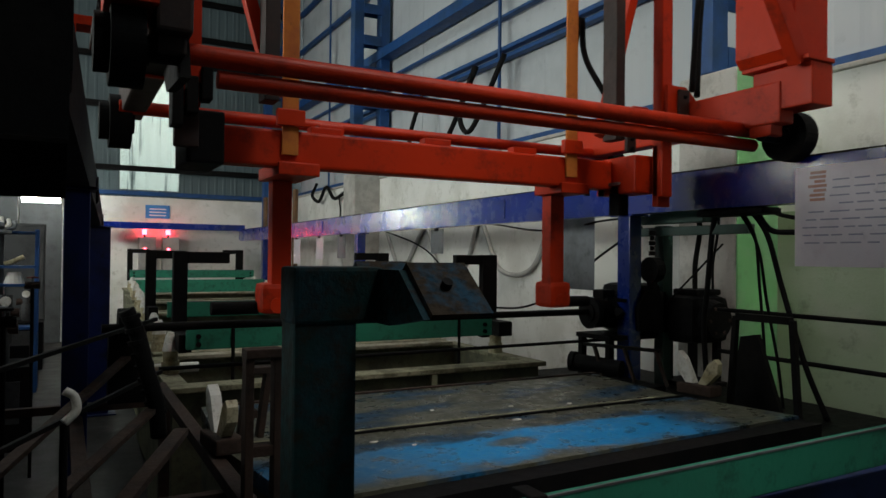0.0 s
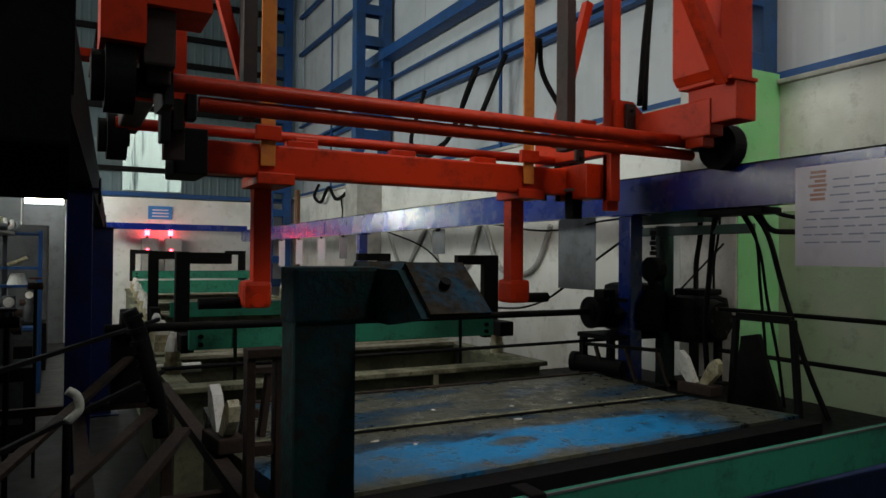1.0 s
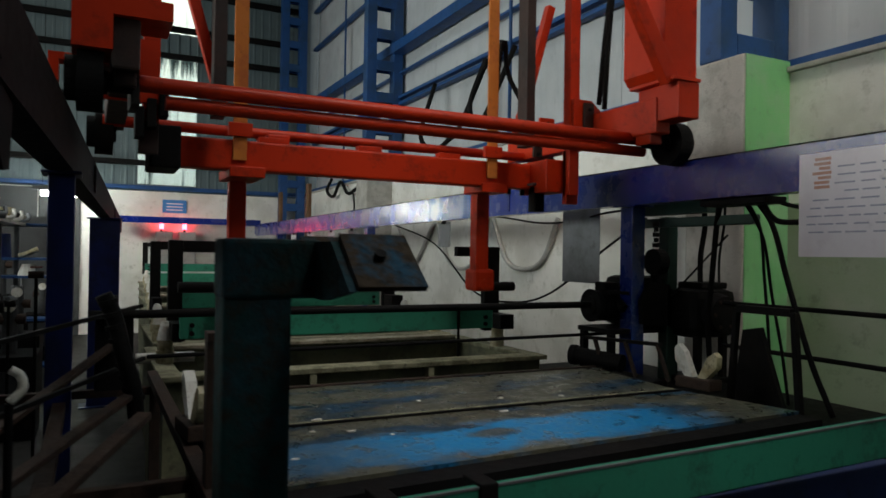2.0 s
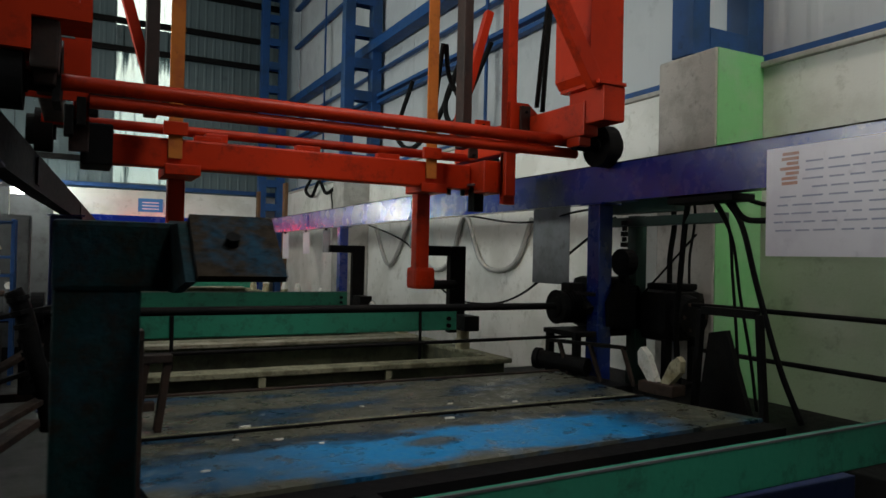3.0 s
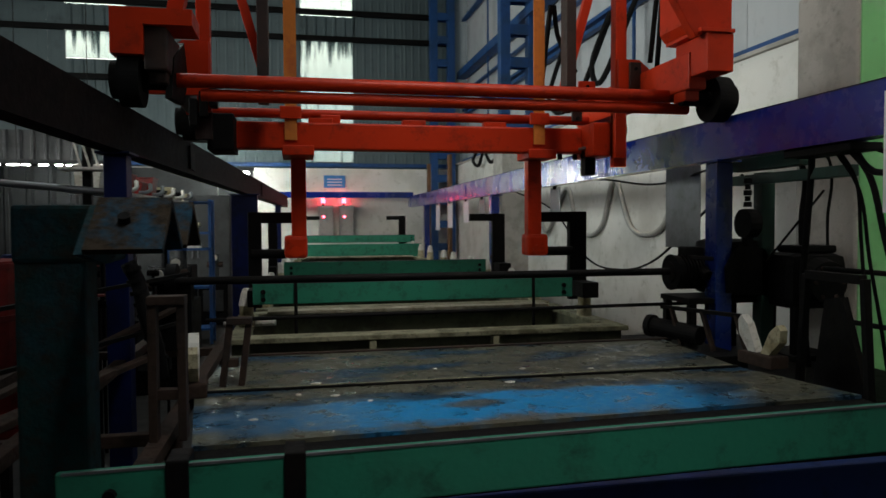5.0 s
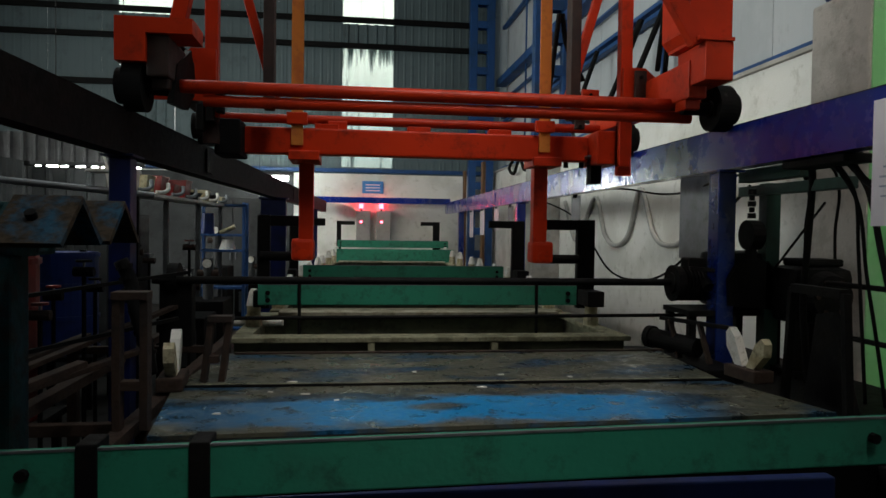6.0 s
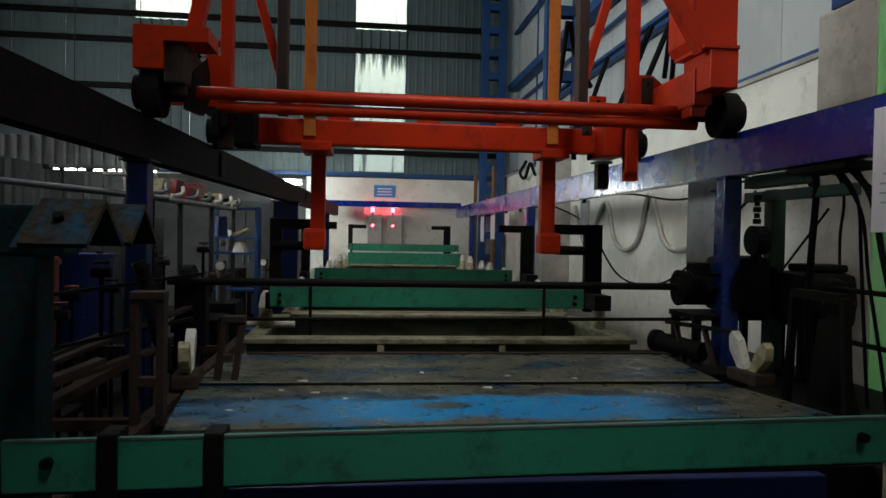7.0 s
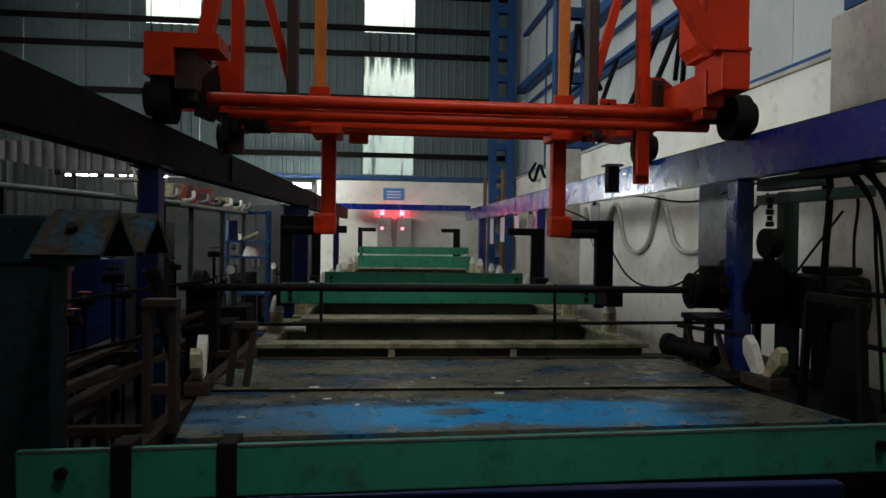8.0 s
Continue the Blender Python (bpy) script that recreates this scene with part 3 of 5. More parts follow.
def lidded_tank():
    t = thing("lidded_tank", (1.65, 2.3, 0), "dull treatment tank closed by grimy lids", "tank")
    part("body", box(0.54, 2.80, 1.66, 3.0, 0.06, 0.90, 0.012), TANK, t)
    for x in (0.8, 1.65, 2.5):
        part("foot", box(x - 0.06, x + 0.06, 1.7, 2.96, 0, 0.06, 0.004), BLACK, t)
    lid = thing("hatch_cover", (1.65, 1.95, 0.957), "grimy tank lid with a bright blue wiped stripe", "cover")
    part("board", prism([(0.57, 1.625), (2.80, 1.725), (2.68, 2.262), (0.49, 2.272)], "z", 0.905, 0.957), LID, lid)
    part("edge_strip", prism([(0.50, 2.255), (2.67, 2.245), (2.67, 2.26), (0.50, 2.27)], "z", 0.9575, 0.966), BLACK, lid)
    # Black strip stands for the dark gap before the near lid.
    part("front_angle", prism([(0.57, 1.52), (2.80, 1.62), (2.80, 1.722), (0.57, 1.622)], "z", 0.88, 0.945), BLACK, lid)
    lid2 = thing("hatch_cover", (1.65, 4.1, 0.953), "dull grey-brown grimy tank lid", "cover")
    part("board", prism([(0.49, 2.292), (2.69, 2.285), (2.74, 3.02), (0.54, 3.02)], "z", 0.905, 0.953), LID_DULL, lid2)
    part("edge_lip", prism([(0.50, 2.295), (2.68, 2.288), (2.68, 2.318), (0.50, 2.326)], "z", 0.9532, 0.9565), RIM, lid2, "pale crusted edge")
    part("edge_strip", box(0.6, 2.76, 2.99, 3.015, 0.9535, 0.962, 0.002), RUST, lid2)
    front = thing("open_tank", (1.5, 1.3, 0), "open tank, black inside, with a dark blue front beneath the near carrier", "tank")
    part("side_wall", box(0.55, 2.27, 1.012, 1.05, 0.05, 1.0, 0.006), BLUEPLASTIC, front, "dark blue front wall")
    # Inner walls plain black, standing for the dark interior.
    part("side_wall", box(0.55, 2.78, 1.46, 1.50, 0.05, 0.87, 0.006), BLACK, front)
    for a, c in ((0.55, 0.59), (2.74, 2.78)):
        part("end_wall", box(a, c, 1.05, 1.46, 0.05, 0.87, 0.006), BLACK, front)
    part("bottom", box(0.55, 2.78, 1.012, 1.50, 0.0, 0.05, 0.006), BLACK, front)
    part("bath", box(0.59, 2.74, 1.05, 1.46, 0.55, 0.60, 0), LIQUID, front, "dark still bath liquid")


lidded_tank()
tank(3.62, 4.75, 0.945, TANK, RIM, "open plating tank with crusted rim boards")
tank(5.0, 6.3, 0.945, TANK, RIM, "open plating tank with crusted rim boards")
tank(6.5, 7.9, 0.98, TANK, RIM, "open plating tank with crusted rim boards")
tank(8.1, 9.5, 1.0, TANK, RIM, "open plating tank with crusted rim boards")
tank(9.7, 11.1, 1.03, TANK, RIM, "open plating tank with crusted rim boards")
tank(11.3, 12.7, 1.06, TANK, RIM, "open plating tank with crusted rim boards")


def saddle(x, y, z, s=1.0, turn=60, label="ivory plastic V-shaped saddle on a grimy brown block"):
    """A V of two splayed pointed cheeks on a block, turned about the upright axis."""
    t = thing("saddle", (x, y, z), label, "saddle", "carrier saddles")
    spin = Matrix.Translation((x, y, 0)) @ Matrix.Rotation(radians(turn), 4, "Z") @ Matrix.Translation((-x, -y, 0))
    bm = box(x - 0.05 * s, x + 0.05 * s, y - 0.11 * s, y + 0.10 * s, z, z + 0.055 * s, 0.008)
    bm.transform(spin)
    part("block", bm, RUST, t, "grimy brown block")
    for k, mat, up in ((-1, PVC, 0.9), (1, WHITEPVC, 1.0)):
        o = [(y + k * 0.01 * s, z + 0.05 * s), (y + k * 0.06 * s, z + 0.05 * s), (y + k * 0.125 * s, z + 0.13 * s * up), (y + k * 0.13 * s, z + 0.19 * s * up), (y + k * 0.11 * s, z + 0.215 * s * up), (y + k * 0.07 * s, z + 0.18 * s * up)]
        bm = prism(o, "x", x - 0.02 * s, x + 0.02 * s)
        bm.transform(spin)
        part("cheek", bm, mat, t)
    return t


saddle(2.80, 2.275, 0.957, 0.95, 6)
saddle(0.485, 2.285, 0.957, 0.95, 6)


def cone(x, y, z, h=0.2, r=0.05):
    t = thing("insulator", (x, y, z), "ivory stepped plastic insulator post", "insulator", "insulators")
    part("foot", rod((x, y, z), (x, y, z + 0.3 * h), r, 16), PVC, t)
    part("neck", rod((x, y, z + 0.3 * h), (x, y, z + 0.55 * h), r * 0.85, 16), PVC, t)
    bm = rod((x, y, z + 0.55 * h), (x, y, z + 0.9 * h), r * 0.95, 16, None, r * 0.6)
    rod((x, y, z + 0.9 * h), (x, y, z + h), r * 0.6, 16, bm, r * 0.35)
    part("cap", bm, WHITEPVC, t)


for y, z in ((4.08, 0.944), (5.1, 0.944), (5.75, 0.944), (6.6, 0.979), (7.3, 0.979), (8.2, 0.999), (8.8, 0.999), (9.8, 1.029), (10.6, 1.029), (11.4, 1.059), (12.2, 1.059)):
    for x in (0.335 + 0.052 * y, 2.75):
        cone(x, y, z, 0.235 if y < 5 else 0.22, 0.05)

# ---- carriers: green bars with hooked posts ----


def carrier(y, zb, top, group="carriers", posts=(0.53, 2.72), bar_x=(0.63, 2.57), material=BLACK):
    c = thing("carrier", (1.58, y, zb), "green painted carrier bar with two hooked steel posts", "carrier", group)
    part("bar", box(bar_x[0], bar_x[1], y - 0.03, y + 0.03, zb, zb + 0.125, 0.006), GREEN, c)
    for x, s in ((posts[0], 1), (posts[1], -1)):
        half = 0.04 if s > 0 else 0.06
        part("post", box(x - half, x + half, y + 0.24, y + 0.30, zb - 0.05, top, 0.006), material, c)
        part("hook_arm", box(min(x + s * half, x + s * 0.28), max(x + s * half, x + s * 0.28), y + 0.242, y + 0.298, top - 0.07, top - 0.002, 0.006), material, c)
        part("gusset", box(x - half + 0.005, x + half - 0.005, y + 0.03, y + 0.24, zb - 0.02, zb + 0.08, 0.005), material, c)
    for x in (bar_x[0] + 0.06, bar_x[1] - 0.06):
        for z in (zb + 0.03, zb + 0.075):
            part("bolt", rod((x, y - 0.045, z), (x, y - 0.03, z), 0.014, 8), BLACK, c)
    part("worn_edge", box(bar_x[0] + 0.01, bar_x[1] - 0.01, y - 0.0315, y - 0.026, zb + 0.122, zb + 0.127, 0), SHEET, c, "bare worn metal edge")
    return c


moving_carrier = carrier(3.87, 1.10, 1.645, posts=(0.60, 2.72), bar_x=(0.60, 2.57))
for x in (0.846, 2.307):
    part("hanger_rod", rod((x, 3.83, 0.80), (x, 3.83, 1.23), 0.010, 8), BLACK, moving_carrier)
carrier(5.81, 1.12, 1.66, posts=(0.64, 2.72), bar_x=(0.74, 2.52))
carrier(11.9, 1.25, 1.71, posts=(0.95, 2.68), bar_x=(0.93, 2.86))
solid("splash_board", box(0.93, 2.86, 11.20, 11.235, 0.0, 1.24, 0.004), GREEN, (1.9, 11.2, 0), "green painted splash board before the last tank", "board")


def near_carrier():
    c = thing("carrier", (1.4, 0.97, 1.05), "green painted carrier bar with dark teal hooked posts", "carrier", "carriers")
    part("bar", bar((0.44, 0.95, 1.075), (2.37, 0.95, 1.106), 0.02, 0.108, 0.004), GREEN, c)
    part("backing_bar", bar((0.44, 0.98, 1.06), (2.37, 0.98, 1.091), 0.038, 0.10, 0.004), BLACK, c, "black backing bar")
    part("post", box(2.72, 2.84, 1.0, 1.09, 0.0, 1.60, 0.008), TEAL, c)
    part("bar_end", box(2.371, 2.72, 0.965, 1.0, 1.06, 1.10, 0.004), BLACK, c)
    for x, s in ((0.42, 1),):
        part("post", box(x - 0.06, x + 0.06, 1.0, 1.09, 0.0, 1.60, 0.008), TEAL, c)
        part("head", box(x - 0.062, x + 0.112, 0.996, 1.094, 1.50, 1.606, 0.008), TEAL, c)
        part("end_gusset", prism([(0.80, 1.522), (0.90, 1.602), (0.995, 1.602), (0.995, 1.50), (0.94, 1.50)], "x", x + 0.098, x + 0.112), TEAL, c)
        for y in (0.90, 1.15):
            tent = [(y - 0.105, 1.53), (y - 0.095, 1.522), (y, 1.602), (y + 0.095, 1.522), (y + 0.105, 1.53), (y, 1.616)]
            plate = part("hook_plate", prism(tent, "x", min(x + s * 0.1125, x + s * 0.232), max(x + s * 0.1125, x + s * 0.232)), OXIDE, c, "scratched bluish grey hook plate")
            part("bolt", rod((x + s * 0.165, y - 0.05, 1.572), (x + s * 0.165, y - 0.060, 1.584), 0.010, 12), BLACK, plate)
    part("worn_edge", bar((0.45, 0.9415, 1.1275), (2.36, 0.9415, 1.158), 0.006, 0.005, 0), SHEET, c, "bare worn metal edge")
    for x in (0.53, 2.30):
        part("bolt", rod((x, 0.925, 1.085 + 0.016 * (x - 0.5)), (x, 0.94, 1.085 + 0.016 * (x - 0.5)), 0.012, 8), BLACK, c)
    for x in (0.645, 0.855):
        part("strap", box(x - 0.02, x + 0.02, 0.932, 1.01, 1.0, 1.142, 0.004), BLACK, c)


near_carrier()
solid("plastic_pipe", rod((2.41, 0.975, 0.0), (2.41, 0.975, 1.045), 0.02, 14), PVC, (2.41, 0.975, 0), "cream plastic pipe standing under the near carrier", "pipe")

random.seed(21)
for x, y, r in ((0.93, 2.33, 0.020), (0.99, 2.12, 0.013), (1.10, 2.02, 0.010), (1.66, 2.19, 0.018), (0.86, 2.16, 0.012), (2.06, 2.36, 0.014), (1.42, 2.50, 0.012), (1.78, 2.42, 0.010), (0.72, 1.86, 0.010)):
    z = 0.9575 if y < 2.28 else 0.957
    o = [(x + r * random.uniform(0.6, 1.5) * math.cos(k * 1.047), y + r * random.uniform(0.4, 0.9) * math.sin(k * 1.047)) for k in range(6)]
    solid("salt_flake", prism(o, "z", z, z + 0.004), WHITEPVC, (x, y, z), "white flake of dried salt on the tank cover", "flake", "salt flakes")

# ---- shafts, motors and stands on the wall side ----


def shaft(p, q, r, label):
    return solid("shaft", rod(p, q, r, 16), BLACK, p, label, "shaft")


drive = thing("agitator_drive", (3.05, 3.32, 0.83), "black greasy gear motor turning a long shaft", "motor")
DY = 3.27
part("motor_body", rod((2.96, DY, 1.285), (3.15, DY, 1.285), 0.085, 24), BLACK, drive)
for k in range(8):
    part("fin", rod((2.985 + 0.020 * k, DY, 1.285), (2.992 + 0.020 * k, DY, 1.285), 0.098, 24), BLACK, drive)
part("fan_cowl", rod((2.93, DY, 1.285), (2.975, DY, 1.285), 0.102, 24, None, 0.095), BLACK, drive)
part("cowl_ring", rod((2.92, DY, 1.285), (2.93, DY, 1.285), 0.06, 20), BLACK, drive)
part("gearbox", box(3.16, 3.46, DY - 0.18, DY + 0.16, 1.15, 1.47, 0.05), BLACK, drive)
part("gear_flange", rod((3.14, DY, 1.285), (3.16, DY, 1.285), 0.12, 24), BLACK, drive)
part("terminal_box", box(3.00, 3.10, DY - 0.05, DY + 0.05, 1.37, 1.43, 0.012), BLACK, drive)
part("base", box(2.95, 3.44, DY - 0.17, DY + 0.15, 1.12, 1.15, 0.004), BLACK, drive)
for x in (2.98, 3.40):
    for y in (DY - 0.14, DY + 0.12):
        part("leg", box(x - 0.02, x + 0.02, y - 0.02, y + 0.02, 0.83, 1.12, 0.003), BLACK, drive)
part("long_shaft", rod((0.15, DY, 1.29), (2.92, DY, 1.29), 0.02, 16), BLACK, drive)
part("thin_shaft", rod((0.4, DY + 0.06, 1.085), (3.3, DY + 0.06, 1.10), 0.010, 12), BLACK, drive)

part("guard_bar", bar((2.97, DY - 0.12, 1.375), (3.42, DY - 0.20, 1.345), 0.03, 0.022, 0.003), BLACK, drive)
part("cable_gland", rod((3.08, DY - 0.09, 1.30), (3.08, DY - 0.135, 1.27), 0.03, 12), BLACK, drive)
part("side_cover", prism([(3.16, 1.18), (3.40, 1.16), (3.46, 1.28), (3.38, 1.42), (3.22, 1.44), (3.15, 1.32)], "y", DY - 0.21, DY - 0.181), BLACK, drive)

low = thing("low_motor", (2.87, 3.1, 0.92), "small black tubular motor in a bent frame", "motor")
part("tube", rod((2.815, 3.28, 0.985), (2.95, 2.99, 0.965), 0.052, 20), BLACK, low)
part("end_cap", rod((2.81, 3.29, 0.985), (2.825, 3.26, 0.985), 0.062, 20), BLACK, low)
part("plinth", box(2.86, 3.06, 2.74, 3.24, 0.831, 0.90, 0.005), BLACK, low)
for k in (0.15, 0.55, 0.95):
    p = Vector((2.83, 3.2, 1.0)).lerp(Vector((3.02, 2.75, 0.97)), k)
    part("frame_leg", bar((p.x, p.y, 1.10), (p.x + 0.03, p.y - 0.06, 0.90), 0.035, 0.014, 0.002), RUST, low)
part("frame_bar", bar((2.84, 3.2, 1.10), (3.02, 2.75, 1.10), 0.03, 0.02, 0.003), BLACK, low)


def stand(x, y, w, h, z=0.0, label="rusty black flat-bar trestle stand"):
    t = thing("trestle", (x, y, z), label, "stand")
    for s in (-1, 1):
        part("leg", bar((x, y + s * w * 0.5, z), (x, y + s * w * 0.4, z + h), 0.03, 0.025, 0.003), BLACK, t)
    part("crossbar", box(x - 0.018, x + 0.018, y - w * 0.38, y + w * 0.38, z + h - 0.02, z + h + 0.015, 0.003), BLACK, t)
    return t


stand(2.90, 1.98, 0.38, 0.525, 0.83)
part("wedge_board", prism([(2.34, 0.83), (2.27, 1.23), (2.17, 1.25), (2.02, 0.83)], "x", 3.10, 3.13), BLACK, bpy.data.objects["trestle"])

for z in (1.327, 1.078):
    pp = thing("wall_pipe", (3.5, 0, z), "thin black pipe run along the wall side", "pipe", "wall pipes")
    part("tube", rod((3.5, -3.0, z), (3.5, 2.75, z), 0.013, 12), BLACK, pp)
    for y in (-2.8, -0.6):
        part("stand", box(3.49, 3.51, y - 0.01, y + 0.01, 0, z - 0.01, 0.002), BLACK, pp)
bench = thing("wall_bench", (3.35, 1.6, 0), "low black grating walkway along the wall", "walkway")
part("deck", box(2.86, 3.70, -3.0, 3.9, 0.78, 0.83, 0.005), BLACK, bench)
for y in (-2.5, 0.0, 1.6, 3.6):
    for x in (2.95, 3.62):
        part("leg", box(x - 0.025, x + 0.025, y - 0.025, y + 0.025, 0, 0.78, 0.003), BLACK, bench)

gantry = thing("hoist_arm", (3.37, 3.1, 0.83), "dark green steel bracket holding a chain hoist", "bracket")
part("upright", box(3.36, 3.44, 3.06, 3.14, 0.83, 1.84, 0.005), DARKGREEN, gantry)
part("arm", box(3.33, 3.39, 2.41, 3.30, 1.775, 1.83, 0.005), DARKGREEN, gantry)
part("top_arm", box(3.30, 3.38, 2.70, 3.25, 1.85, 1.92, 0.005), DARKGREEN, gantry)
part("stay", bar((3.38, 3.05, 1.35), (3.38, 2.62, 1.72), 0.009, 0.009, 0.001), BLACK, gantry)
hoist = thing("chain_hoist", (3.29, 3.1, 1.46), "black chain hoist block hanging from a green arm", "hoist")
part("body", rod((3.26, 3.09, 1.56), (3.33, 3.09, 1.56), 0.08, 16), BLACK, hoist)
part("hook_block", box(3.27, 3.31, 3.06, 3.12, 1.42, 1.50, 0.01), BLACK, hoist)
for k in range(5):
    z = 1.65 + 0.032 * k
    part("chain_link", rod((3.29, 3.09, z), (3.29, 3.09, z + 0.028), 0.015 if k % 2 else 0.022, 8), BLACK, hoist)
cabinet = thing("gear_unit", (3.6, 3.0, 0.83), "large black greasy gear unit beside the pedestal", "machine")
part("housing", box(3.40, 3.74, 2.86, 3.14, 1.10, 1.40, 0.06), BLACK, cabinet)
for x in (3.45, 3.66):
    for y in (2.90, 3.10):
        part("leg", box(x - 0.02, x + 0.02, y - 0.02, y + 0.02, 0.86, 1.13, 0.003), BLACK, cabinet)
part("cover", box(3.48, 3.70, 2.90, 3.10, 1.40, 1.44, 0.02), BLACK, cabinet)
part("sole_plate", box(3.40, 3.69, 2.84, 3.16, 0.831, 0.86, 0.004), BLACK, cabinet)
part("end_bell", rod((3.57, 2.80, 1.25), (3.57, 2.87, 1.25), 0.11, 24, None, 0.13), BLACK, cabinet)
for k in range(6):
    a = k * math.pi / 3
    part("bolt", rod((3.57 + 0.085 * math.cos(a), 2.79, 1.25 + 0.085 * math.sin(a)), (3.57 + 0.085 * math.cos(a), 2.802, 1.25 + 0.085 * math.sin(a)), 0.011, 8), RUST, cabinet)
for x, r in ((3.53, 0.016), (3.69, 0.008)):
    part("conduit", pipe([(x, 2.96, 1.42), (x - 0.01, 2.95, 1.6), (x - 0.03, 2.90, 1.78), (x - 0.16, 2.78, 1.90), (3.26, 2.59, 1.915)], r, 8), RUBBER, cabinet, "black rubber conduit")

cable_clamp = solid("cable_clamp", box(3.14, 3.30, 2.18, 2.60, 1.868, 1.904, 0.006), BLACK, (3.2, 2.4, 1.868), "black cable clamp bracket under the blue rail", "bracket")


def cable(points, r, label, group="cables", material=RUBBER):
    return solid("cable", pipe(points, r, 8), material, points[0], label, "cable", group)


cable([(3.26, 2.56, 1.905), (3.34, 2.66, 1.80), (3.35, 2.70, 1.5), (3.36, 2.735, 1.2), (3.40, 2.74, 0.83)], 0.017, "thick black hose hanging from the rail clamp")
cable([(3.24, 2.38, 1.905), (3.34, 2.37, 1.75), (3.35, 2.35, 1.5), (3.35, 2.32, 1.2), (3.38, 2.32, 0.83)], 0.008, "thin black cable hanging to the walkway")
cable([(3.24, 2.40, 1.905), (3.35, 2.36, 1.70), (3.36, 2.31, 1.4), (3.38, 2.26, 1.1), (3.42, 2.25, 0.83)], 0.008, "thin black cable hanging to the walkway")
cable([(3.26, 2.34, 1.905), (3.35, 2.30, 1.76), (3.35, 2.21, 1.478), (3.35, 2.08, 1.1), (3.36, 1.96, 0.83)], 0.014, "black hose slanting down to the walkway")
cable([(3.24, 2.30, 1.92), (3.30, 2.26, 1.80), (3.32, 2.16, 1.775), (3.34, 1.9, 1.79), (3.36, 1.4, 1.86), (3.36, 0.6, 1.89)], 0.015, "thick black hose looping under the rail")
cable([(3.24, 2.28, 1.93), (3.34, 2.18, 1.86), (3.34, 1.9, 1.84), (3.34, 1.2, 1.9)], 0.012, "black hose looping under the rail")
cable([(3.24, 7.3, 1.935), (3.46, 6.6, 1.70), (3.5, 5.8, 1.24), (3.5, 5.1, 1.175), (3.5, 4.5, 1.29), (3.49, 3.81, 1.65), (3.40, 3.3, 1.84)], 0.009, "thin black cable in a deep sag before the wall")
cable([(3.22, 5.6, 1.938), (3.40, 5.2, 1.93), (3.5, 4.68, 1.862), (3.5, 4.2, 1.86), (3.46, 3.8, 1.90), (3.35, 3.2, 1.91)], 0.008, "thin black cable sagging under the rail")
# Grey tube stands in for the soft shadow of hanging cable loops.
cable([(4.17, 9.3, 2.0), (4.17, 8.75, 1.45), (4.17, 8.04, 2.0), (4.17, 7.7, 1.55), (4.17, 7.33, 1.42), (4.17, 6.95, 1.55), (4.17, 6.65, 2.03), (4.17, 6.3, 1.55), (4.17, 5.95, 1.45), (4.17, 5.6, 1.55), (4.17, 5.35, 1.95)], 0.026, "grey tube tracing the shadow of cable loops on the wall", material=CABLE_SHADE)
cable([(4.25, 8.3, 3.87), (4.0, 8.18, 3.2), (3.95, 7.9, 2.95), (3.95, 7.6, 2.88), (3.95, 7.3, 2.95), (4.0, 7.08, 3.1), (4.25, 6.9, 3.87)], 0.03, "black festoon cable looped below the girt")
cable([(4.25, 6.95, 3.87), (4.0, 6.85, 3.3), (3.98, 6.55, 3.05), (4.25, 6.3, 3.87)], 0.03, "black festoon cable looped below the girt")
cable([(4.28, 12.9, 3.0), (4.1, 12.6, 2.75), (4.1, 12.2, 2.62), (4.1, 11.8, 2.85), (4.1, 11.4, 2.62), (4.1, 10.9, 2.68), (4.28, 10.6, 2.95)], 0.03, "black festoon cable looped below the girt")
cable([(4.24, 11.4, 2.79), (4.19, 11.37, 2.6), (4.185, 11.3, 2.4), (4.185, 11.35, 2.2)], 0.012, "thin black cable hanging on the wall")


def hung_paper(y, z0, z1, w, material, label):
    p = thing("hung_card", (3.22, y, z0), label, "card", "hung cards")
    part("card", box(3.222, 3.226, y - w / 2, y + w / 2, z0, z1, 0), material, p)
    part("clip", box(3.205, 3.23, y - 0.03, y + 0.03, z1 - 0.02, 1.945, 0.002), BLACK, p)


hung_paper(5.9, 1.66, 1.90, 0.26, SHEET, "glossy grey card clipped below the rail")
hung_paper(8.6, 1.60, 1.90, 0.30, SHEET, "glossy grey card clipped below the rail")
hung_paper(9.5, 1.58, 1.90, 0.30, PAPER, "pale paper card clipped below the rail")
hung_paper(10.6, 1.50, 1.90, 0.35, PAPER, "pale paper card clipped below the rail")
hung_paper(11.6, 1.45, 1.90, 0.35, PAPER, "pale paper card clipped below the rail")
for y in (11.0, 12.9):
    solid("wooden_plank", box(3.28, 3.33, y - 0.08, y + 0.08, 0.0, 2.7, 0.006), TIMBER, (3.3, y, 0), "brown timber plank leaning upright by the wall", "plank", "planks")

# ---- crane ----
CY = 2.97
crane = thing("transfer_crane", (1.56, CY, 2.10), "orange-red painted transfer crane on rubber-tyred wheels", "crane")


def cpart(name, bm, mat=None, label="", parent=None):
    return part(name, bm, mat or RED, parent or crane, label)


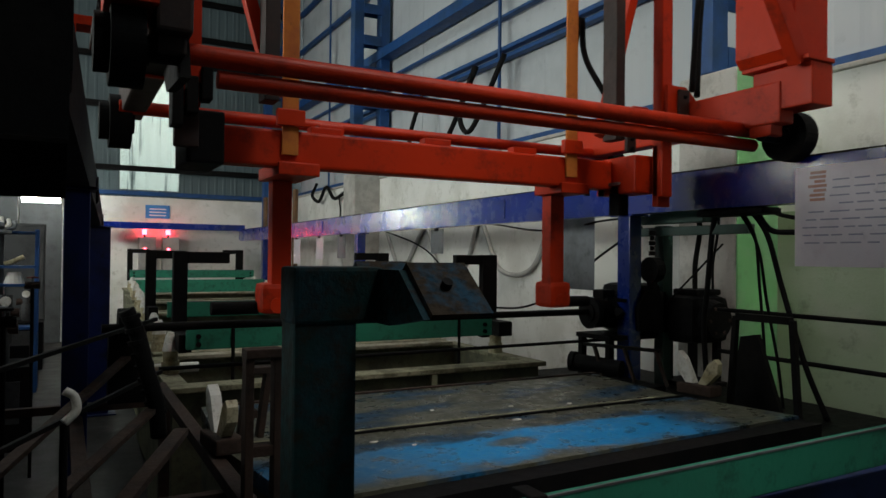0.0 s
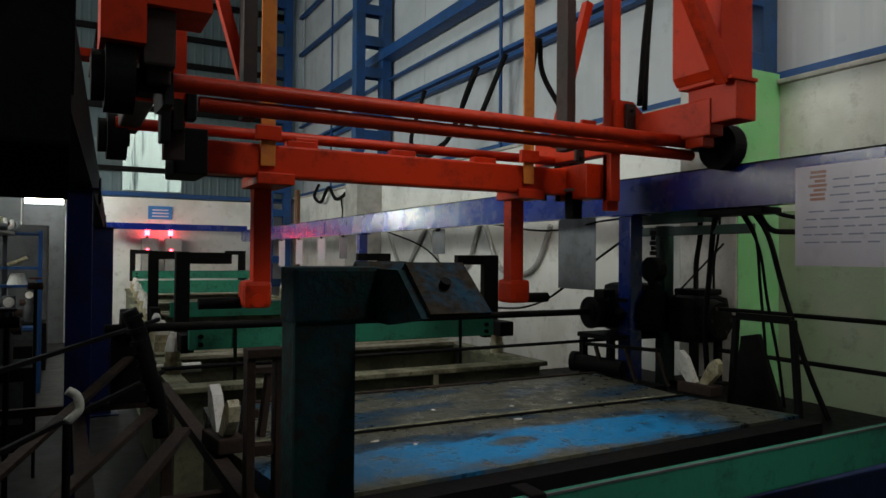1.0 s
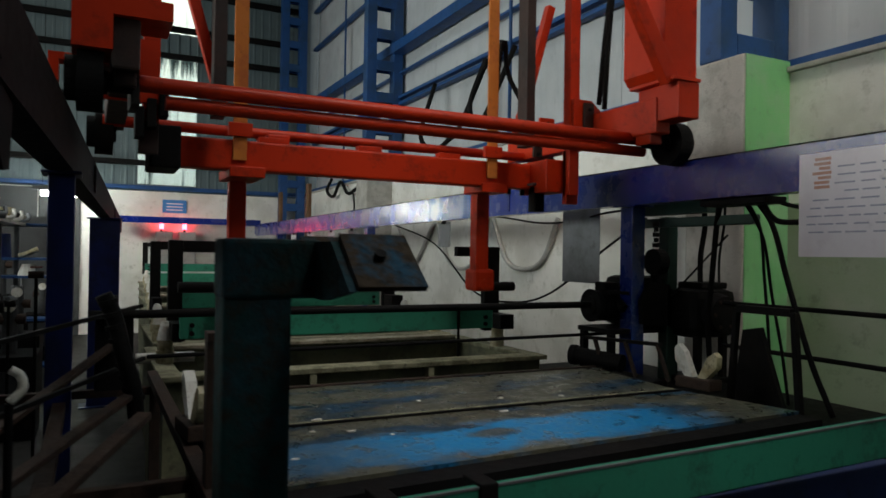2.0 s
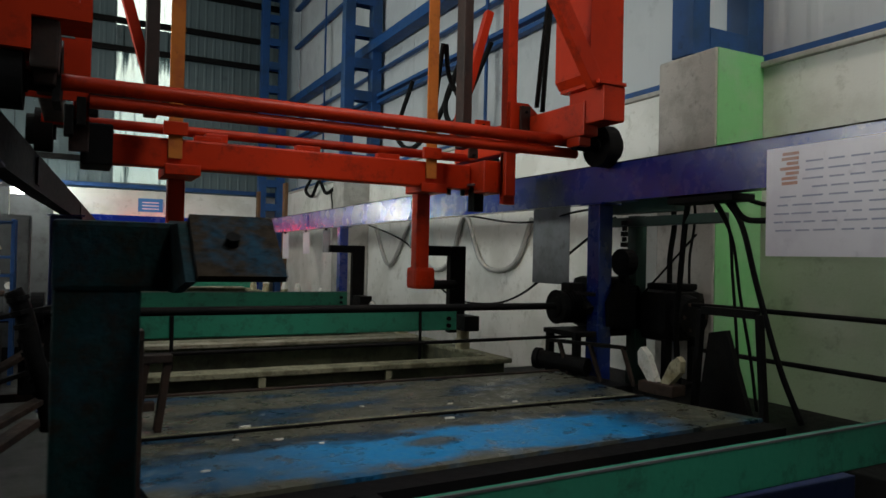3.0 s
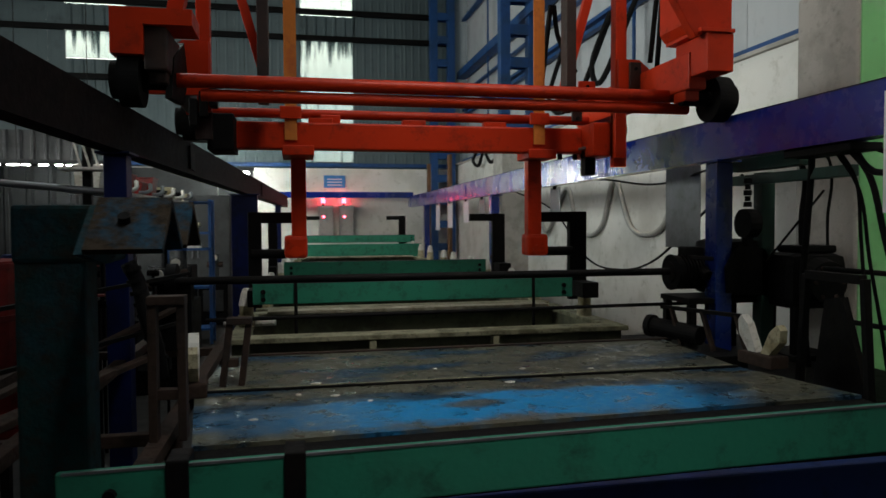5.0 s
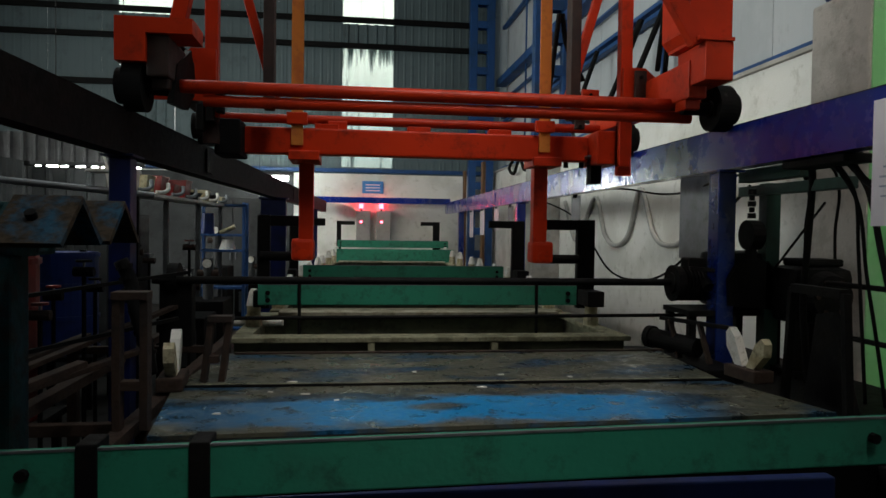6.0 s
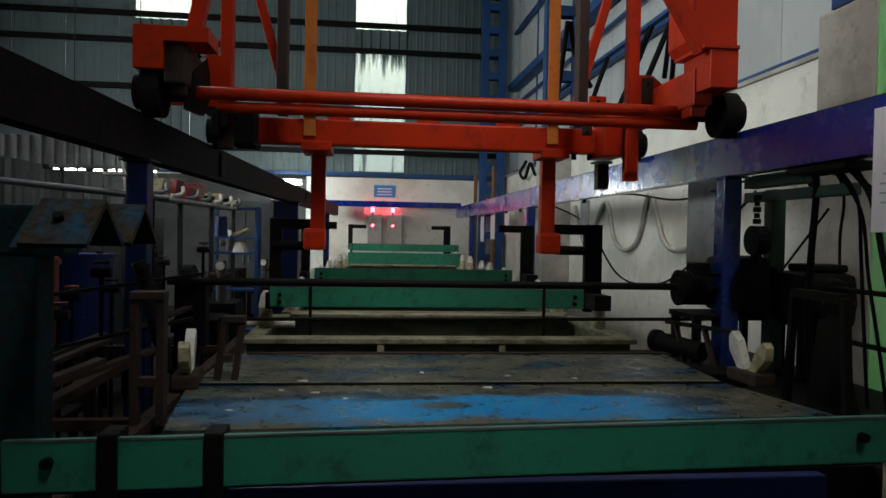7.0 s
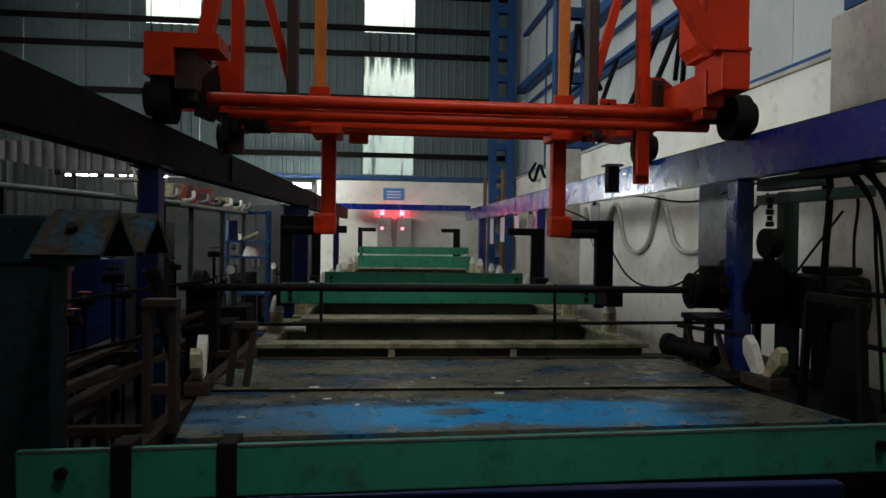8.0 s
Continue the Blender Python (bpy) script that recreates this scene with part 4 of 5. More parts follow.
cpart("upper_tube", rod((0.18, CY + 0.17, 2.25), (3.0, CY + 0.17, 2.25), 0.033, 24))
cpart("lower_tube", rod((0.42, CY + 0.19, 2.186), (2.96, CY + 0.19, 2.186), 0.029, 24))
for x, s in ((3.05, 1), (0.09, -1)):
    for dy in (0.06, 1.35):
        wx = x if s > 0 else left_rail_x(CY + dy) + 0.105
        w = cpart("wheel", rod((wx - 0.045, CY + dy, 2.22), (wx + 0.045, CY + dy, 2.22), 0.12, 36), RUBBER, "black rubber tyred wheel")
        cpart("tread", rod((wx + s * 0.045, CY + dy, 2.22), (wx + s * 0.085, CY + dy, 2.22), 0.084, 28), RUBBER, "", w)
        cpart("hub", rod((wx - s * 0.06, CY + dy, 2.215), (wx - s * 0.045, CY + dy, 2.215), 0.045, 16), BLACK, "", w)
    xi = x - s * 0.17
    # Left carriage and bearings coloured darker than the right, for shade there.
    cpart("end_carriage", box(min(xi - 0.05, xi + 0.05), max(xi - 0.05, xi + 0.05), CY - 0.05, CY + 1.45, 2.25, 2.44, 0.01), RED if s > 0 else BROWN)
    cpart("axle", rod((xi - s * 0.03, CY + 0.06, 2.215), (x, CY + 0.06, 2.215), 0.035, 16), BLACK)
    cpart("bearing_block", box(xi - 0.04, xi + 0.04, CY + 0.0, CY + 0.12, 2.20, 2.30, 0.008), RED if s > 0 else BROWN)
cpart("motor_housing", prism([(2.77, 2.56), (2.77, 3.25), (2.99, 3.25), (2.99, 2.52), (2.80, 2.52)], "y", CY - 0.17, CY + 0.14))
cpart("housing_flange", box(2.80, 2.985, CY - 0.21, CY + 0.13, 2.50, 2.519, 0.003))
cpart("lower_block", box(2.84, 2.985, CY - 0.20, CY + 0.1, 2.31, 2.50, 0.008))
cpart("brace", bar((2.46, CY - 0.15, 3.08), (2.825, CY - 0.15, 2.50), 0.085, 0.06, 0.004, None, (0, 1, 0)))
cpart("left_housing", prism([(0.08, 2.31), (0.08, 2.51), (0.42, 2.51), (0.42, 2.44), (0.215, 2.44), (0.215, 2.31)], "y", CY - 0.08, CY + 0.16))
cpart("brace", bar((0.33, CY + 0.04, 2.51), (0.43, CY + 0.04, 3.0), 0.07, 0.07, 0.004))
for x in (0.39, 2.735):
    cpart("mast", box(x - 0.035, x + 0.035, CY + 0.53, CY + 0.60, 2.16 if x < 1 else 1.95, 4.3, 0.006))
    s = 1 if x > 1 else -1
    cpart("bracket_plate", prism([(x - s * 0.03, 2.24), (x + s * 0.30, 2.24), (x + s * 0.30, 2.36), (x + s * 0.10, 2.52), (x - s * 0.03, 2.52)], "y", CY + 0.50, CY + 0.52))
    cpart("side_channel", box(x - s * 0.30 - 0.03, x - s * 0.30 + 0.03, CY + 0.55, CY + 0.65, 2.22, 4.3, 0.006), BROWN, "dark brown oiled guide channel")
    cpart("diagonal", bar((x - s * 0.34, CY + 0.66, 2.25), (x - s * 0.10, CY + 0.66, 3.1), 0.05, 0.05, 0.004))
    # Left tail plate in dark brown for the shaded end.
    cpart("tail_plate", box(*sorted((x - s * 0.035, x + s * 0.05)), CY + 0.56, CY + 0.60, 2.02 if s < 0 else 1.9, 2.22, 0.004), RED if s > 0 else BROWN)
cpart("head_beam", box(0.10, 2.95, CY + 0.45, CY + 0.75, 4.3, 4.45, 0.01))
cpart("rear_tube", rod((0.2, CY + 1.25, 2.27), (2.95, CY + 1.25, 2.27), 0.03, 20))

for pts in ([(3.02, CY + 0.55, 3.3), (2.98, CY + 0.56, 2.95), (2.93, CY + 0.55, 2.52)], [(3.04, CY + 0.56, 3.3), (3.02, CY + 0.58, 2.9), (2.98, CY + 0.56, 2.5)], [(2.42, CY + 0.86, 2.92), (2.40, CY + 0.88, 2.7), (2.36, CY + 0.86, 2.42)], [(2.44, CY + 0.86, 2.92), (2.48, CY + 0.88, 2.72), (2.56, CY + 0.80, 2.50)]):
    cpart("hose", pipe(pts, 0.016, 8), RUBBER, "black hose")
cpart("rear_block", box(1.0, 1.12, CY + 0.92, CY + 1.02, 2.15, 2.22, 0.008))

drive_motor = cpart("travel_motor", rod((0.16, CY + 0.22, 2.40), (0.16, CY + 0.48, 2.40), 0.075, 20), BLACK, "black travel motor")
for k in range(6):
    cpart("fin", rod((0.16, CY + 0.24 + 0.035 * k, 2.40), (0.16, CY + 0.25 + 0.035 * k, 2.40), 0.086, 20), BLACK, "", drive_motor)
cpart("motor_bracket", box(0.06, 0.30, CY + 0.20, CY + 0.50, 2.305, 2.33, 0.004), BROWN)
cpart("chain_guard", prism([(CY + 0.02, 2.14), (CY + 0.34, 2.16), (CY + 0.52, 2.32), (CY + 0.40, 2.48), (CY + 0.10, 2.34)], "x", 0.285, 0.315), BLACK, "black oily chain guard")
for k in range(4):
    cpart("hose", pipe([(0.20 + 0.03 * k, CY + 0.40, 2.46), (0.12 + 0.05 * k, CY + 0.55, 2.62 - 0.04 * k), (0.22 + 0.05 * k, CY + 0.70, 2.42), (0.34 + 0.02 * k, CY + 0.58, 2.26)], 0.012, 8), RUBBER, "black hose")
for k in range(3):
    cpart("shim_block", box(0.32 + 0.05 * k, 0.36 + 0.05 * k, CY + 0.48, CY + 0.56, 2.08 + 0.05 * k, 2.22 + 0.04 * k, 0.006), BLACK, "greasy black block")
for x, z, w, h in ((2.50, 2.30, 0.10, 0.16), (2.80, 2.40, 0.07, 0.20), (2.44, 2.19, 0.06, 0.08)):
    cpart("cover_plate", box(x - w / 2, x + w / 2, CY + 0.475, CY + 0.495, z - h / 2, z + h / 2, 0.004), BROWN if w < 0.1 else RED)
    for dz in (-0.3, 0.3):
        cpart("bolt", rod((x, CY + 0.465, z + dz * h), (x, CY + 0.475, z + dz * h), 0.010, 8), BLACK)

# lifting carriage, which slides on the masts
lift = cpart("lift_beam", box(0.46, 2.62, CY + 0.80, CY + 0.90, 2.0, 2.155, 0.012))
for x, strap_x, ay in ((0.87, 0.83, CY - 0.03), (2.34, 2.32, CY - 0.14)):
    cpart("lift_arm", box(x - 0.045, x + 0.045, ay + 1.07, ay + 1.15, 1.42, 2.0, 0.006), RED, "", lift)
    cpart("arm_bracket", box(x - 0.09, x + 0.09, CY + 0.78, ay + 1.16, 1.965, 2.02, 0.006), RED, "", lift)
    s = 1 if x > 1 else -1
    cpart("foot_block", box(min(x - s * 0.05, x + s * 0.09), max(x - s * 0.05, x + s * 0.09), ay + 1.06, ay + 1.21, 1.36, 1.50, 0.025), RED, "", lift)
    cpart("foot_pin", rod((x + s * 0.02, ay + 1.055, 1.40), (x + s * 0.02, ay + 1.06 + 0.165, 1.40), 0.035, 16), RED, "", lift)
    cpart("hook_peg", rod((x + s * 0.08, ay + 1.17, 1.385), (x + s * 0.29, ay + 1.17, 1.385), 0.03, 16), BLACK, "", lift)
    cpart("strap", box(strap_x - 0.035, strap_x + 0.035, CY + 0.785, CY + 0.797, 2.05, 4.2, 0.002), ORANGE, "orange webbing lifting strap", lift)
    cpart("clamp", box(strap_x - 0.06, strap_x + 0.06, CY + 0.77, CY + 0.80, 2.17, 2.24, 0.004), RED, "", lift)
for x in (0.46, 2.67):
    # Left shoe in black for the shaded end.
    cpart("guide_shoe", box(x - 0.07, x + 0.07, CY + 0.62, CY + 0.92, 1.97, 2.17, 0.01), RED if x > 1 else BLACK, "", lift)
for x in (1.0, 1.55, 2.05):
    cpart("weld_plate", box(x - 0.07, x + 0.07, CY + 0.82, CY + 0.88, 2.155, 2.185, 0.004), RED, "", lift)
cpart("sensor_box", box(2.60, 2.67, CY + 0.74, CY + 0.82, 1.86, 2.02, 0.006), BLACK)
cpart("sensor_cap", box(2.58, 2.69, CY + 0.73, CY + 0.83, 2.02, 2.035, 0.003), SHEET)
cpart("left_bracket", prism([(-0.02, 2.30), (-0.02, 2.42), (0.16, 2.42), (0.16, 2.39), (0.02, 2.39), (0.02, 2.30)], "y", CY + 0.5, CY + 0.6))
for x in (2.36, 2.48, 2.58):
    cpart("clamp_bolt", rod((x, CY + 0.86, 1.965), (x, CY + 0.86, 2.0), 0.016, 8), BLACK, "", lift)

# ---- end wall fittings ----
for x in (1.27, 1.69):
    cab = thing("control_cabinet", (x + 0.15, 14.42, 1.3), "grey electrical control cabinet on the end wall with a red lamp", "cabinet", "control cabinets")
    part("body", box(x, x + 0.30, 14.28, 14.498, 1.3, 1.95, 0.008), CABINET, cab)
    part("door", box(x + 0.015, x + 0.285, 14.262, 14.279, 1.32, 1.93, 0.005), CABINET, cab)
    part("beacon_stem", rod((x + 0.1, 14.38, 1.95), (x + 0.1, 14.38, 2.0), 0.02, 12), BLACK, cab)
    part("beacon", rod((x + 0.1, 14.38, 2.0), (x + 0.1, 14.38, 2.09), 0.04, 16), REDLAMP, cab, "lit red signal beacon")
    part("pilot_lamp", rod((x + 0.1, 14.255, 1.72), (x + 0.1, 14.262, 1.72), 0.025, 12), REDLAMP, cab, "lit red pilot lamp")
sign = solid("wall_sign", box(1.39, 1.83, 14.47, 14.498, 2.32, 2.575, 0.004), SIGNBLUE, (1.6, 14.49, 2.32), "small blue enamel sign on the end wall", "sign")
for z in (2.5, 2.44, 2.38):
    part("text_bar", box(1.46, 1.76, 14.466, 14.4695, z - 0.015, z + 0.008, 0), PAPER, sign)

# ---- hanging sheets and papers ----
hang = thing("hanging_sheet", (3.48, 4.1, 1.39), "dull grey metal sheet hung behind the rail", "sheet")
part("panel", box(3.478, 3.484, 3.87, 4.32, 1.39, 1.97, 0.002), SHEET, hang)
for y in (3.95, 4.24):
    part("hanger", bar((3.48, y, 1.96), (3.18, y, 1.945), 0.02, 0.006, 0.001), BLACK, hang)
notice = thing("paper_notice", (3.07, 1.75, 1.64), "laminated paper notice hung over the blue rail", "notice")
part("paper", box(3.085, 3.089, 1.33, 1.95, 1.60, 2.07, 0), PAPER, notice)
random.seed(3)
for k in range(7):
    a, z = random.uniform(1.79, 1.80), 2.045 - k * 0.021
    part("heading_bar", box(3.083, 3.0846, a, a + random.uniform(0.05, 0.10), z - 0.013, z, 0), REDINK, notice)
for k in range(9):
    z, a = 2.0 - k * 0.036, 1.40
    while a < (1.72 if k < 4 else 1.88):
        w = random.uniform(0.03, 0.10)
        part("text_bar", box(3.083, 3.0846, a, a + w, z - 0.005, z + 0.002, 0), INK, notice)
        a += w + random.uniform(0.012, 0.03)

# ---- lamps ----
lampfit = thing("strip_lamp", (-0.35, 13.6, 2.5), "lit fluorescent strip lamp hung in the side bay", "lamp")
part("tube", rod((-0.62, 13.6, 2.53), (-0.05, 13.6, 2.53), 0.045, 12), TUBE, lampfit)
part("batten", box(-0.75, 0.05, 13.56, 13.64, 2.59, 2.65, 0.004), GREY, lampfit)
for x in (-0.6, -0.1):
    part("hanger", rod((x, 13.6, 2.65), (x, 13.6, ROOF_Z), 0.004, 6), BLACK, lampfit)


bay_lamp = thing("strip_lamp", (-1.25, 6.6, 2.09), "lit thin fluorescent lamp hung low in the side bay", "lamp")
for a in (-1.78, -1.28):
    part("tube", rod((a, 6.6, 2.115), (a + 0.44, 6.6, 2.115), 0.006, 8), TUBE, bay_lamp)
part("batten", box(-1.82, -0.80, 6.58, 6.62, 2.125, 2.16, 0.004), GREY, bay_lamp)
for x, w in ((-1.70, 0.05), (-1.56, 0.02), (-1.45, 0.07), (-1.20, 0.03), (-1.06, 0.06), (-0.93, 0.02)):
    part("clip", box(x - w / 2, x + w / 2, 6.575, 6.592, 2.10, 2.124, 0.002), BLACK, bay_lamp)
for x in (-1.6, -1.0):
    part("hanger", rod((x, 6.6, 2.16), (x, 6.6, ROOF_Z), 0.004, 6), BLACK, bay_lamp)


# Assumed partition, added to keep the far side bay dark.
part_wall = thing("bay_shade_partition", (-4.0, 7.2, 0), "added dark sheet partition keeping the side bay dim", "partition", kind="structure")
part("sheeting", corrugated(-7.0, -1.25, 0.0, 2.16, "x", 7.2, 0.03, 0.2), DIM_GREY, part_wall)
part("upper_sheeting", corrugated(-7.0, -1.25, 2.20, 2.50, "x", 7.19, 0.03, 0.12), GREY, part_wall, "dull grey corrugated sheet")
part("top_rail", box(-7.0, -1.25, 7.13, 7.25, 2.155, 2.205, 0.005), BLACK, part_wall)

# Side sheet added to keep the west light off floor and tanks.
part("side_sheeting", corrugated(-4.6, 7.2, 0.0, 2.2, "y", -2.1, 0.03, 0.2), DIM_GREY, part_wall)

# ---- rusty frames and stored things on the open side ----


def rust_bracket(x, y, z0, h, lean=0.0, w=0.08):
    t = thing("rust_bracket", (x, y, z0), "rusted steel upright bolted beside the lidded tank", "bracket", "rusted uprights")
    for s in (0, 1):
        part("flange", bar((x + s * w, y, z0), (x + s * w + lean, y, z0 + h), 0.024, 0.05, 0.003), RUST, t)
    part("rung", box(x + 0.011, x + w - 0.011, y - 0.02, y + 0.02, z0 + h * 0.3, z0 + h * 0.3 + 0.03, 0.003), RUST, t)
    part("cap", box(x - 0.012 + lean, x + w + 0.012 + lean, y - 0.032, y + 0.032, z0 + h - 0.005, z0 + h + 0.02, 0.003), RUST, t)
    return t


side = thing("side_bench", (0.1, 2.2, 0), "rusted angle-iron bench along the tanks", "bench")
for y in (0.6, 2.0, 3.6):
    for x in (-0.35, 0.46):
        part("leg", box(x - 0.025, x + 0.025, y - 0.025, y + 0.025, 0, 0.88, 0.003), RUST, side)
    part("cross_bar", box(-0.35, 0.46, y - 0.02, y + 0.02, 0.86, 0.90, 0.003), RUST, side)
for x in (-0.35, 0.05, 0.46):
    part("long_bar", box(x - 0.025, x + 0.025, 0.5, 3.8, 0.902, 0.945, 0.003), RUST, side)
for y0, z0, y1, z1 in ((0.7, 0.95, 1.9, 1.12), (1.3, 0.945, 2.6, 1.05), (2.0, 0.945, 3.4, 1.17)):
    part("slanted_bar", bar((-0.25, y0, z0), (0.30, y1, z1), 0.04, 0.02, 0.003), RUST, side)
rust_bracket(0.452, 1.75, 0.945, 0.40)
rust_bracket(0.575, 2.40, 0.953, 0.24, 0.03, 0.07)

for z, ya, yb in ((1.28, 1.9, 3.1), (1.08, 1.7, 2.9)):
    rr = thing("guard_rod", (0.0, ya, z), "thin black guard rod beside the bench", "rod", "guard rods")
    part("bar", bar((-0.35, ya, z - 0.02), (0.36, yb, z + 0.06), 0.016, 0.016, 0.002), BLACK, rr)
    part("upright", box(-0.36, -0.34, ya - 0.01, ya + 0.01, 0.945, z - 0.02, 0.002), BLACK, rr)
sprocket = thing("shaft_bearing", (0.25, 3.33, 0.945), "black bearing stand and pulley carrying the long shaft", "bearing")
part("pulley", rod((0.22, 3.33, 1.29), (0.27, 3.33, 1.29), 0.085, 24), BLACK, sprocket)
part("pedestal_plate", box(0.18, 0.34, 3.28, 3.38, 0.945, 1.29, 0.006), BLACK, sprocket)
hose = solid("ribbed_hose", pipe([(0.20, 2.6, 1.42), (0.24, 2.6, 1.33), (0.27, 2.58, 1.2), (0.305, 2.58, 1.08), (0.32, 2.6, 0.945)], 0.03, 10), BLACK, (0.32, 2.6, 0.945), "ribbed black flexible conduit bent down to the bench", "hose")
for k in range(9):
    part("rib", rod((0.215 + 0.012 * k, 2.595, 1.40 - 0.045 * k), (0.219 + 0.012 * k, 2.595, 1.385 - 0.045 * k), 0.035, 12), RUBBER, hose)
solid("plastic_pipe", pipe([(0.40, 4.2, 0.955), (0.52, 4.2, 0.955), (0.72, 4.2, 0.955)], 0.03, 12), WHITEPVC, (0.4, 4.2, 0.95), "white plastic pipe stub beside the tank rim", "pipe")
elbow = thing("plastic_elbow", (-0.02, 1.6, 0.945), "cream plastic pipe elbow by the bench", "pipe")
part("bend", pipe([(0.0, 1.60, 1.31), (0.02, 1.60, 1.295), (0.025, 1.59, 1.265), (0.0, 1.58, 1.24)], 0.010, 12), WHITEPVC, elbow)
part("riser", rod((0.0, 1.58, 0.945), (0.0, 1.58, 1.238), 0.009, 12), BLACK, elbow)


def drum(x, y, z, r, h, material, label):
    d = thing("drum", (x, y, z), label, "drum", "stored drums")
    bm = rod((x, y, z), (x, y, z + h), r, 28)
    part("body", bm, material, d)
    for f in (0.04, 0.36, 0.68, 0.97):
        part("hoop", rod((x, y, z + h * f - 0.015), (x, y, z + h * f + 0.015), r + 0.012, 28), material, d)
    part("bung", rod((x + r * 0.5, y, z + h), (x + r * 0.5, y, z + h + 0.02), 0.03, 10), BLACK, d)


drum(-0.72, 3.4, 0.55, 0.26, 0.85, REDPLASTIC, "faded red plastic drum on a stand")
drum(-1.30, 6.1, 0.45, 0.24, 0.88, BLUEPLASTIC, "blue plastic drum on a stand")
drum(-0.75, 2.5, 0.0, 0.28, 0.90, BLUEPLASTIC, "blue plastic drum standing on the floor")
drum(-1.75, 4.6, 0.45, 0.26, 0.9, BLUEPLASTIC, "blue plastic drum on a stand")
for x, y, w, h in ((-0.72, 3.4, 0.6, 0.55), (-1.30, 6.1, 0.6, 0.45), (-1.75, 4.6, 0.6, 0.45)):
    st = thing("drum_stand", (x, y, 0), "low black steel stand under a drum", "stand", "drum stands")
    part("top", box(x - w / 2, x + w / 2, y - w / 2, y + w / 2, h - 0.04, h, 0.004), BLACK, st)
    for sx in (-1, 1):
        for sy in (-1, 1):
            part("leg", box(x + sx * (w / 2 - 0.04) - 0.02, x + sx * (w / 2 - 0.04) + 0.02, y + sy * (w / 2 - 0.04) - 0.02, y + sy * (w / 2 - 0.04) + 0.02, 0, h - 0.04, 0.002), BLACK, st)

rack = thing("shelf_rack", (-0.55, 9.45, 0), "blue steel shelf rack half full of odd containers", "shelf")
for x in (-0.85, -0.27):
    for y in (9.3, 9.6):
        part("upright", box(x - 0.02, x + 0.02, y - 0.02, y + 0.02, 0, 1.90, 0.003), STEELBLUE, rack)
for z in (0.2, 0.75, 1.25, 1.46, 1.86):
    part("shelf", box(-0.85, -0.27, 9.28, 9.62, z - 0.015, z + 0.015, 0.003), STEELBLUE, rack)
solid("jug", rod((-0.76, 9.42, 1.475), (-0.76, 9.42, 1.75), 0.09, 20, None, 0.075), BLUEPLASTIC, (-0.76, 9.42, 1.475), "blue plastic container on the rack shelf", "container")
solid("wrapped_bundle", rod((-0.5, 9.42, 1.265), (-0.5, 9.42, 1.40), 0.11, 14, None, 0.07), WHITEPVC, (-0.5, 9.42, 1.265), "white plastic-wrapped bundle on the rack shelf", "bundle")
solid("brass_nozzle", pipe([(-0.60, 9.4, 1.49), (-0.50, 9.4, 1.53), (-0.40, 9.4, 1.58)], 0.03, 10), PVC, (-0.6, 9.4, 1.475), "yellowed bent nozzle on the rack shelf", "nozzle")

tray = thing("pipe_tray", (-0.8, 8.0, 1.85), "white painted overhead tray on thin posts", "tray")
part("tray_bed", bar((-0.90, 6.0, 1.86), (-0.64, 9.8, 1.86), 0.30, 0.03, 0.003), WHITEPVC, tray)
for y in (6.1, 7.4, 8.6, 9.7):
    x = -0.90 + (y - 6.0) * 0.0684
    part("post", box(x - 0.025, x + 0.025, y - 0.025, y + 0.025, 0, 1.845, 0.003), GREY, tray)
random.seed(7)
for k in range(9):
    y = 6.2 + k * 0.4
    x = -0.89 + (y - 6.0) * 0.0684
    mat, lab = random.choice([(REDPLASTIC, "red plastic crate on the overhead tray"), (BLACK, "black fitting on the overhead tray"), (WHITEPVC, "white plastic tub on the overhead tray"), (PVC, "cream plastic fitting on the overhead tray")])
    h = random.uniform(0.07, 0.2)
    tub = thing("tub", (x, y, 1.876), lab, "container", "tray containers")
    part("body", prism([(x - 0.09, 1.876), (x + 0.09, 1.876), (x + 0.11, 1.876 + h), (x - 0.11, 1.876 + h)], "y", y - 0.13, y + 0.13), mat, tub)
    part("rim", box(x - 0.118, x + 0.118, y - 0.138, y + 0.138, 1.876 + h, 1.89 + h, 0.003), mat, tub)

for x, y, h in ((-0.45, 6.8, 1.15), (-0.5, 8.1, 1.2), (-0.9, 10.8, 1.6), (-0.45, 11.4, 1.1)):
    mc = thing("side_machine", (x, y, 0), "dark machine stand with pumps and valves in the side bay", "machine", "side machines")
    part("cabinet", box(x - 0.22, x + 0.22, y - 0.3, y + 0.3, 0.0, h * 0.6, 0.01), BLACK, mc)
    part("column", rod((x, y, h * 0.6), (x, y, h), 0.06, 14), GREY, mc)
    part("valve", rod((x - 0.12, y, h * 0.85), (x + 0.12, y, h * 0.85), 0.045, 12), RUST, mc)
    part("gauge", rod((x, y - 0.09, h * 0.95), (x, y - 0.05, h * 0.95), 0.05, 16), WHITEPVC, mc)
    part("panel", box(x - 0.15, x + 0.15, y - 0.312, y - 0.301, h * 0.2, h * 0.5, 0.003), GREY, mc)
cover = thing("tarpaulin_bundle", (-0.22, 1.25, 2.137), "black tarpaulin bundle slung over the open-side rail", "tarpaulin")
part("roll", prism([(-0.40, 2.14), (-0.33, RAIL_Z1 + 0.017), (-0.06, RAIL_Z1 + 0.017), (0.0, 2.2), (0.02, 2.5), (0.01, 3.0), (-0.10, 3.5), (-0.34, 3.4), (-0.42, 2.7)], "y", 0.75, 1.72), RUBBER, cover)
edge = [(0.55 + 0.11 * k, 1.74 + 0.04 * ((k * 5) % 4) / 3) for k in range(12)]
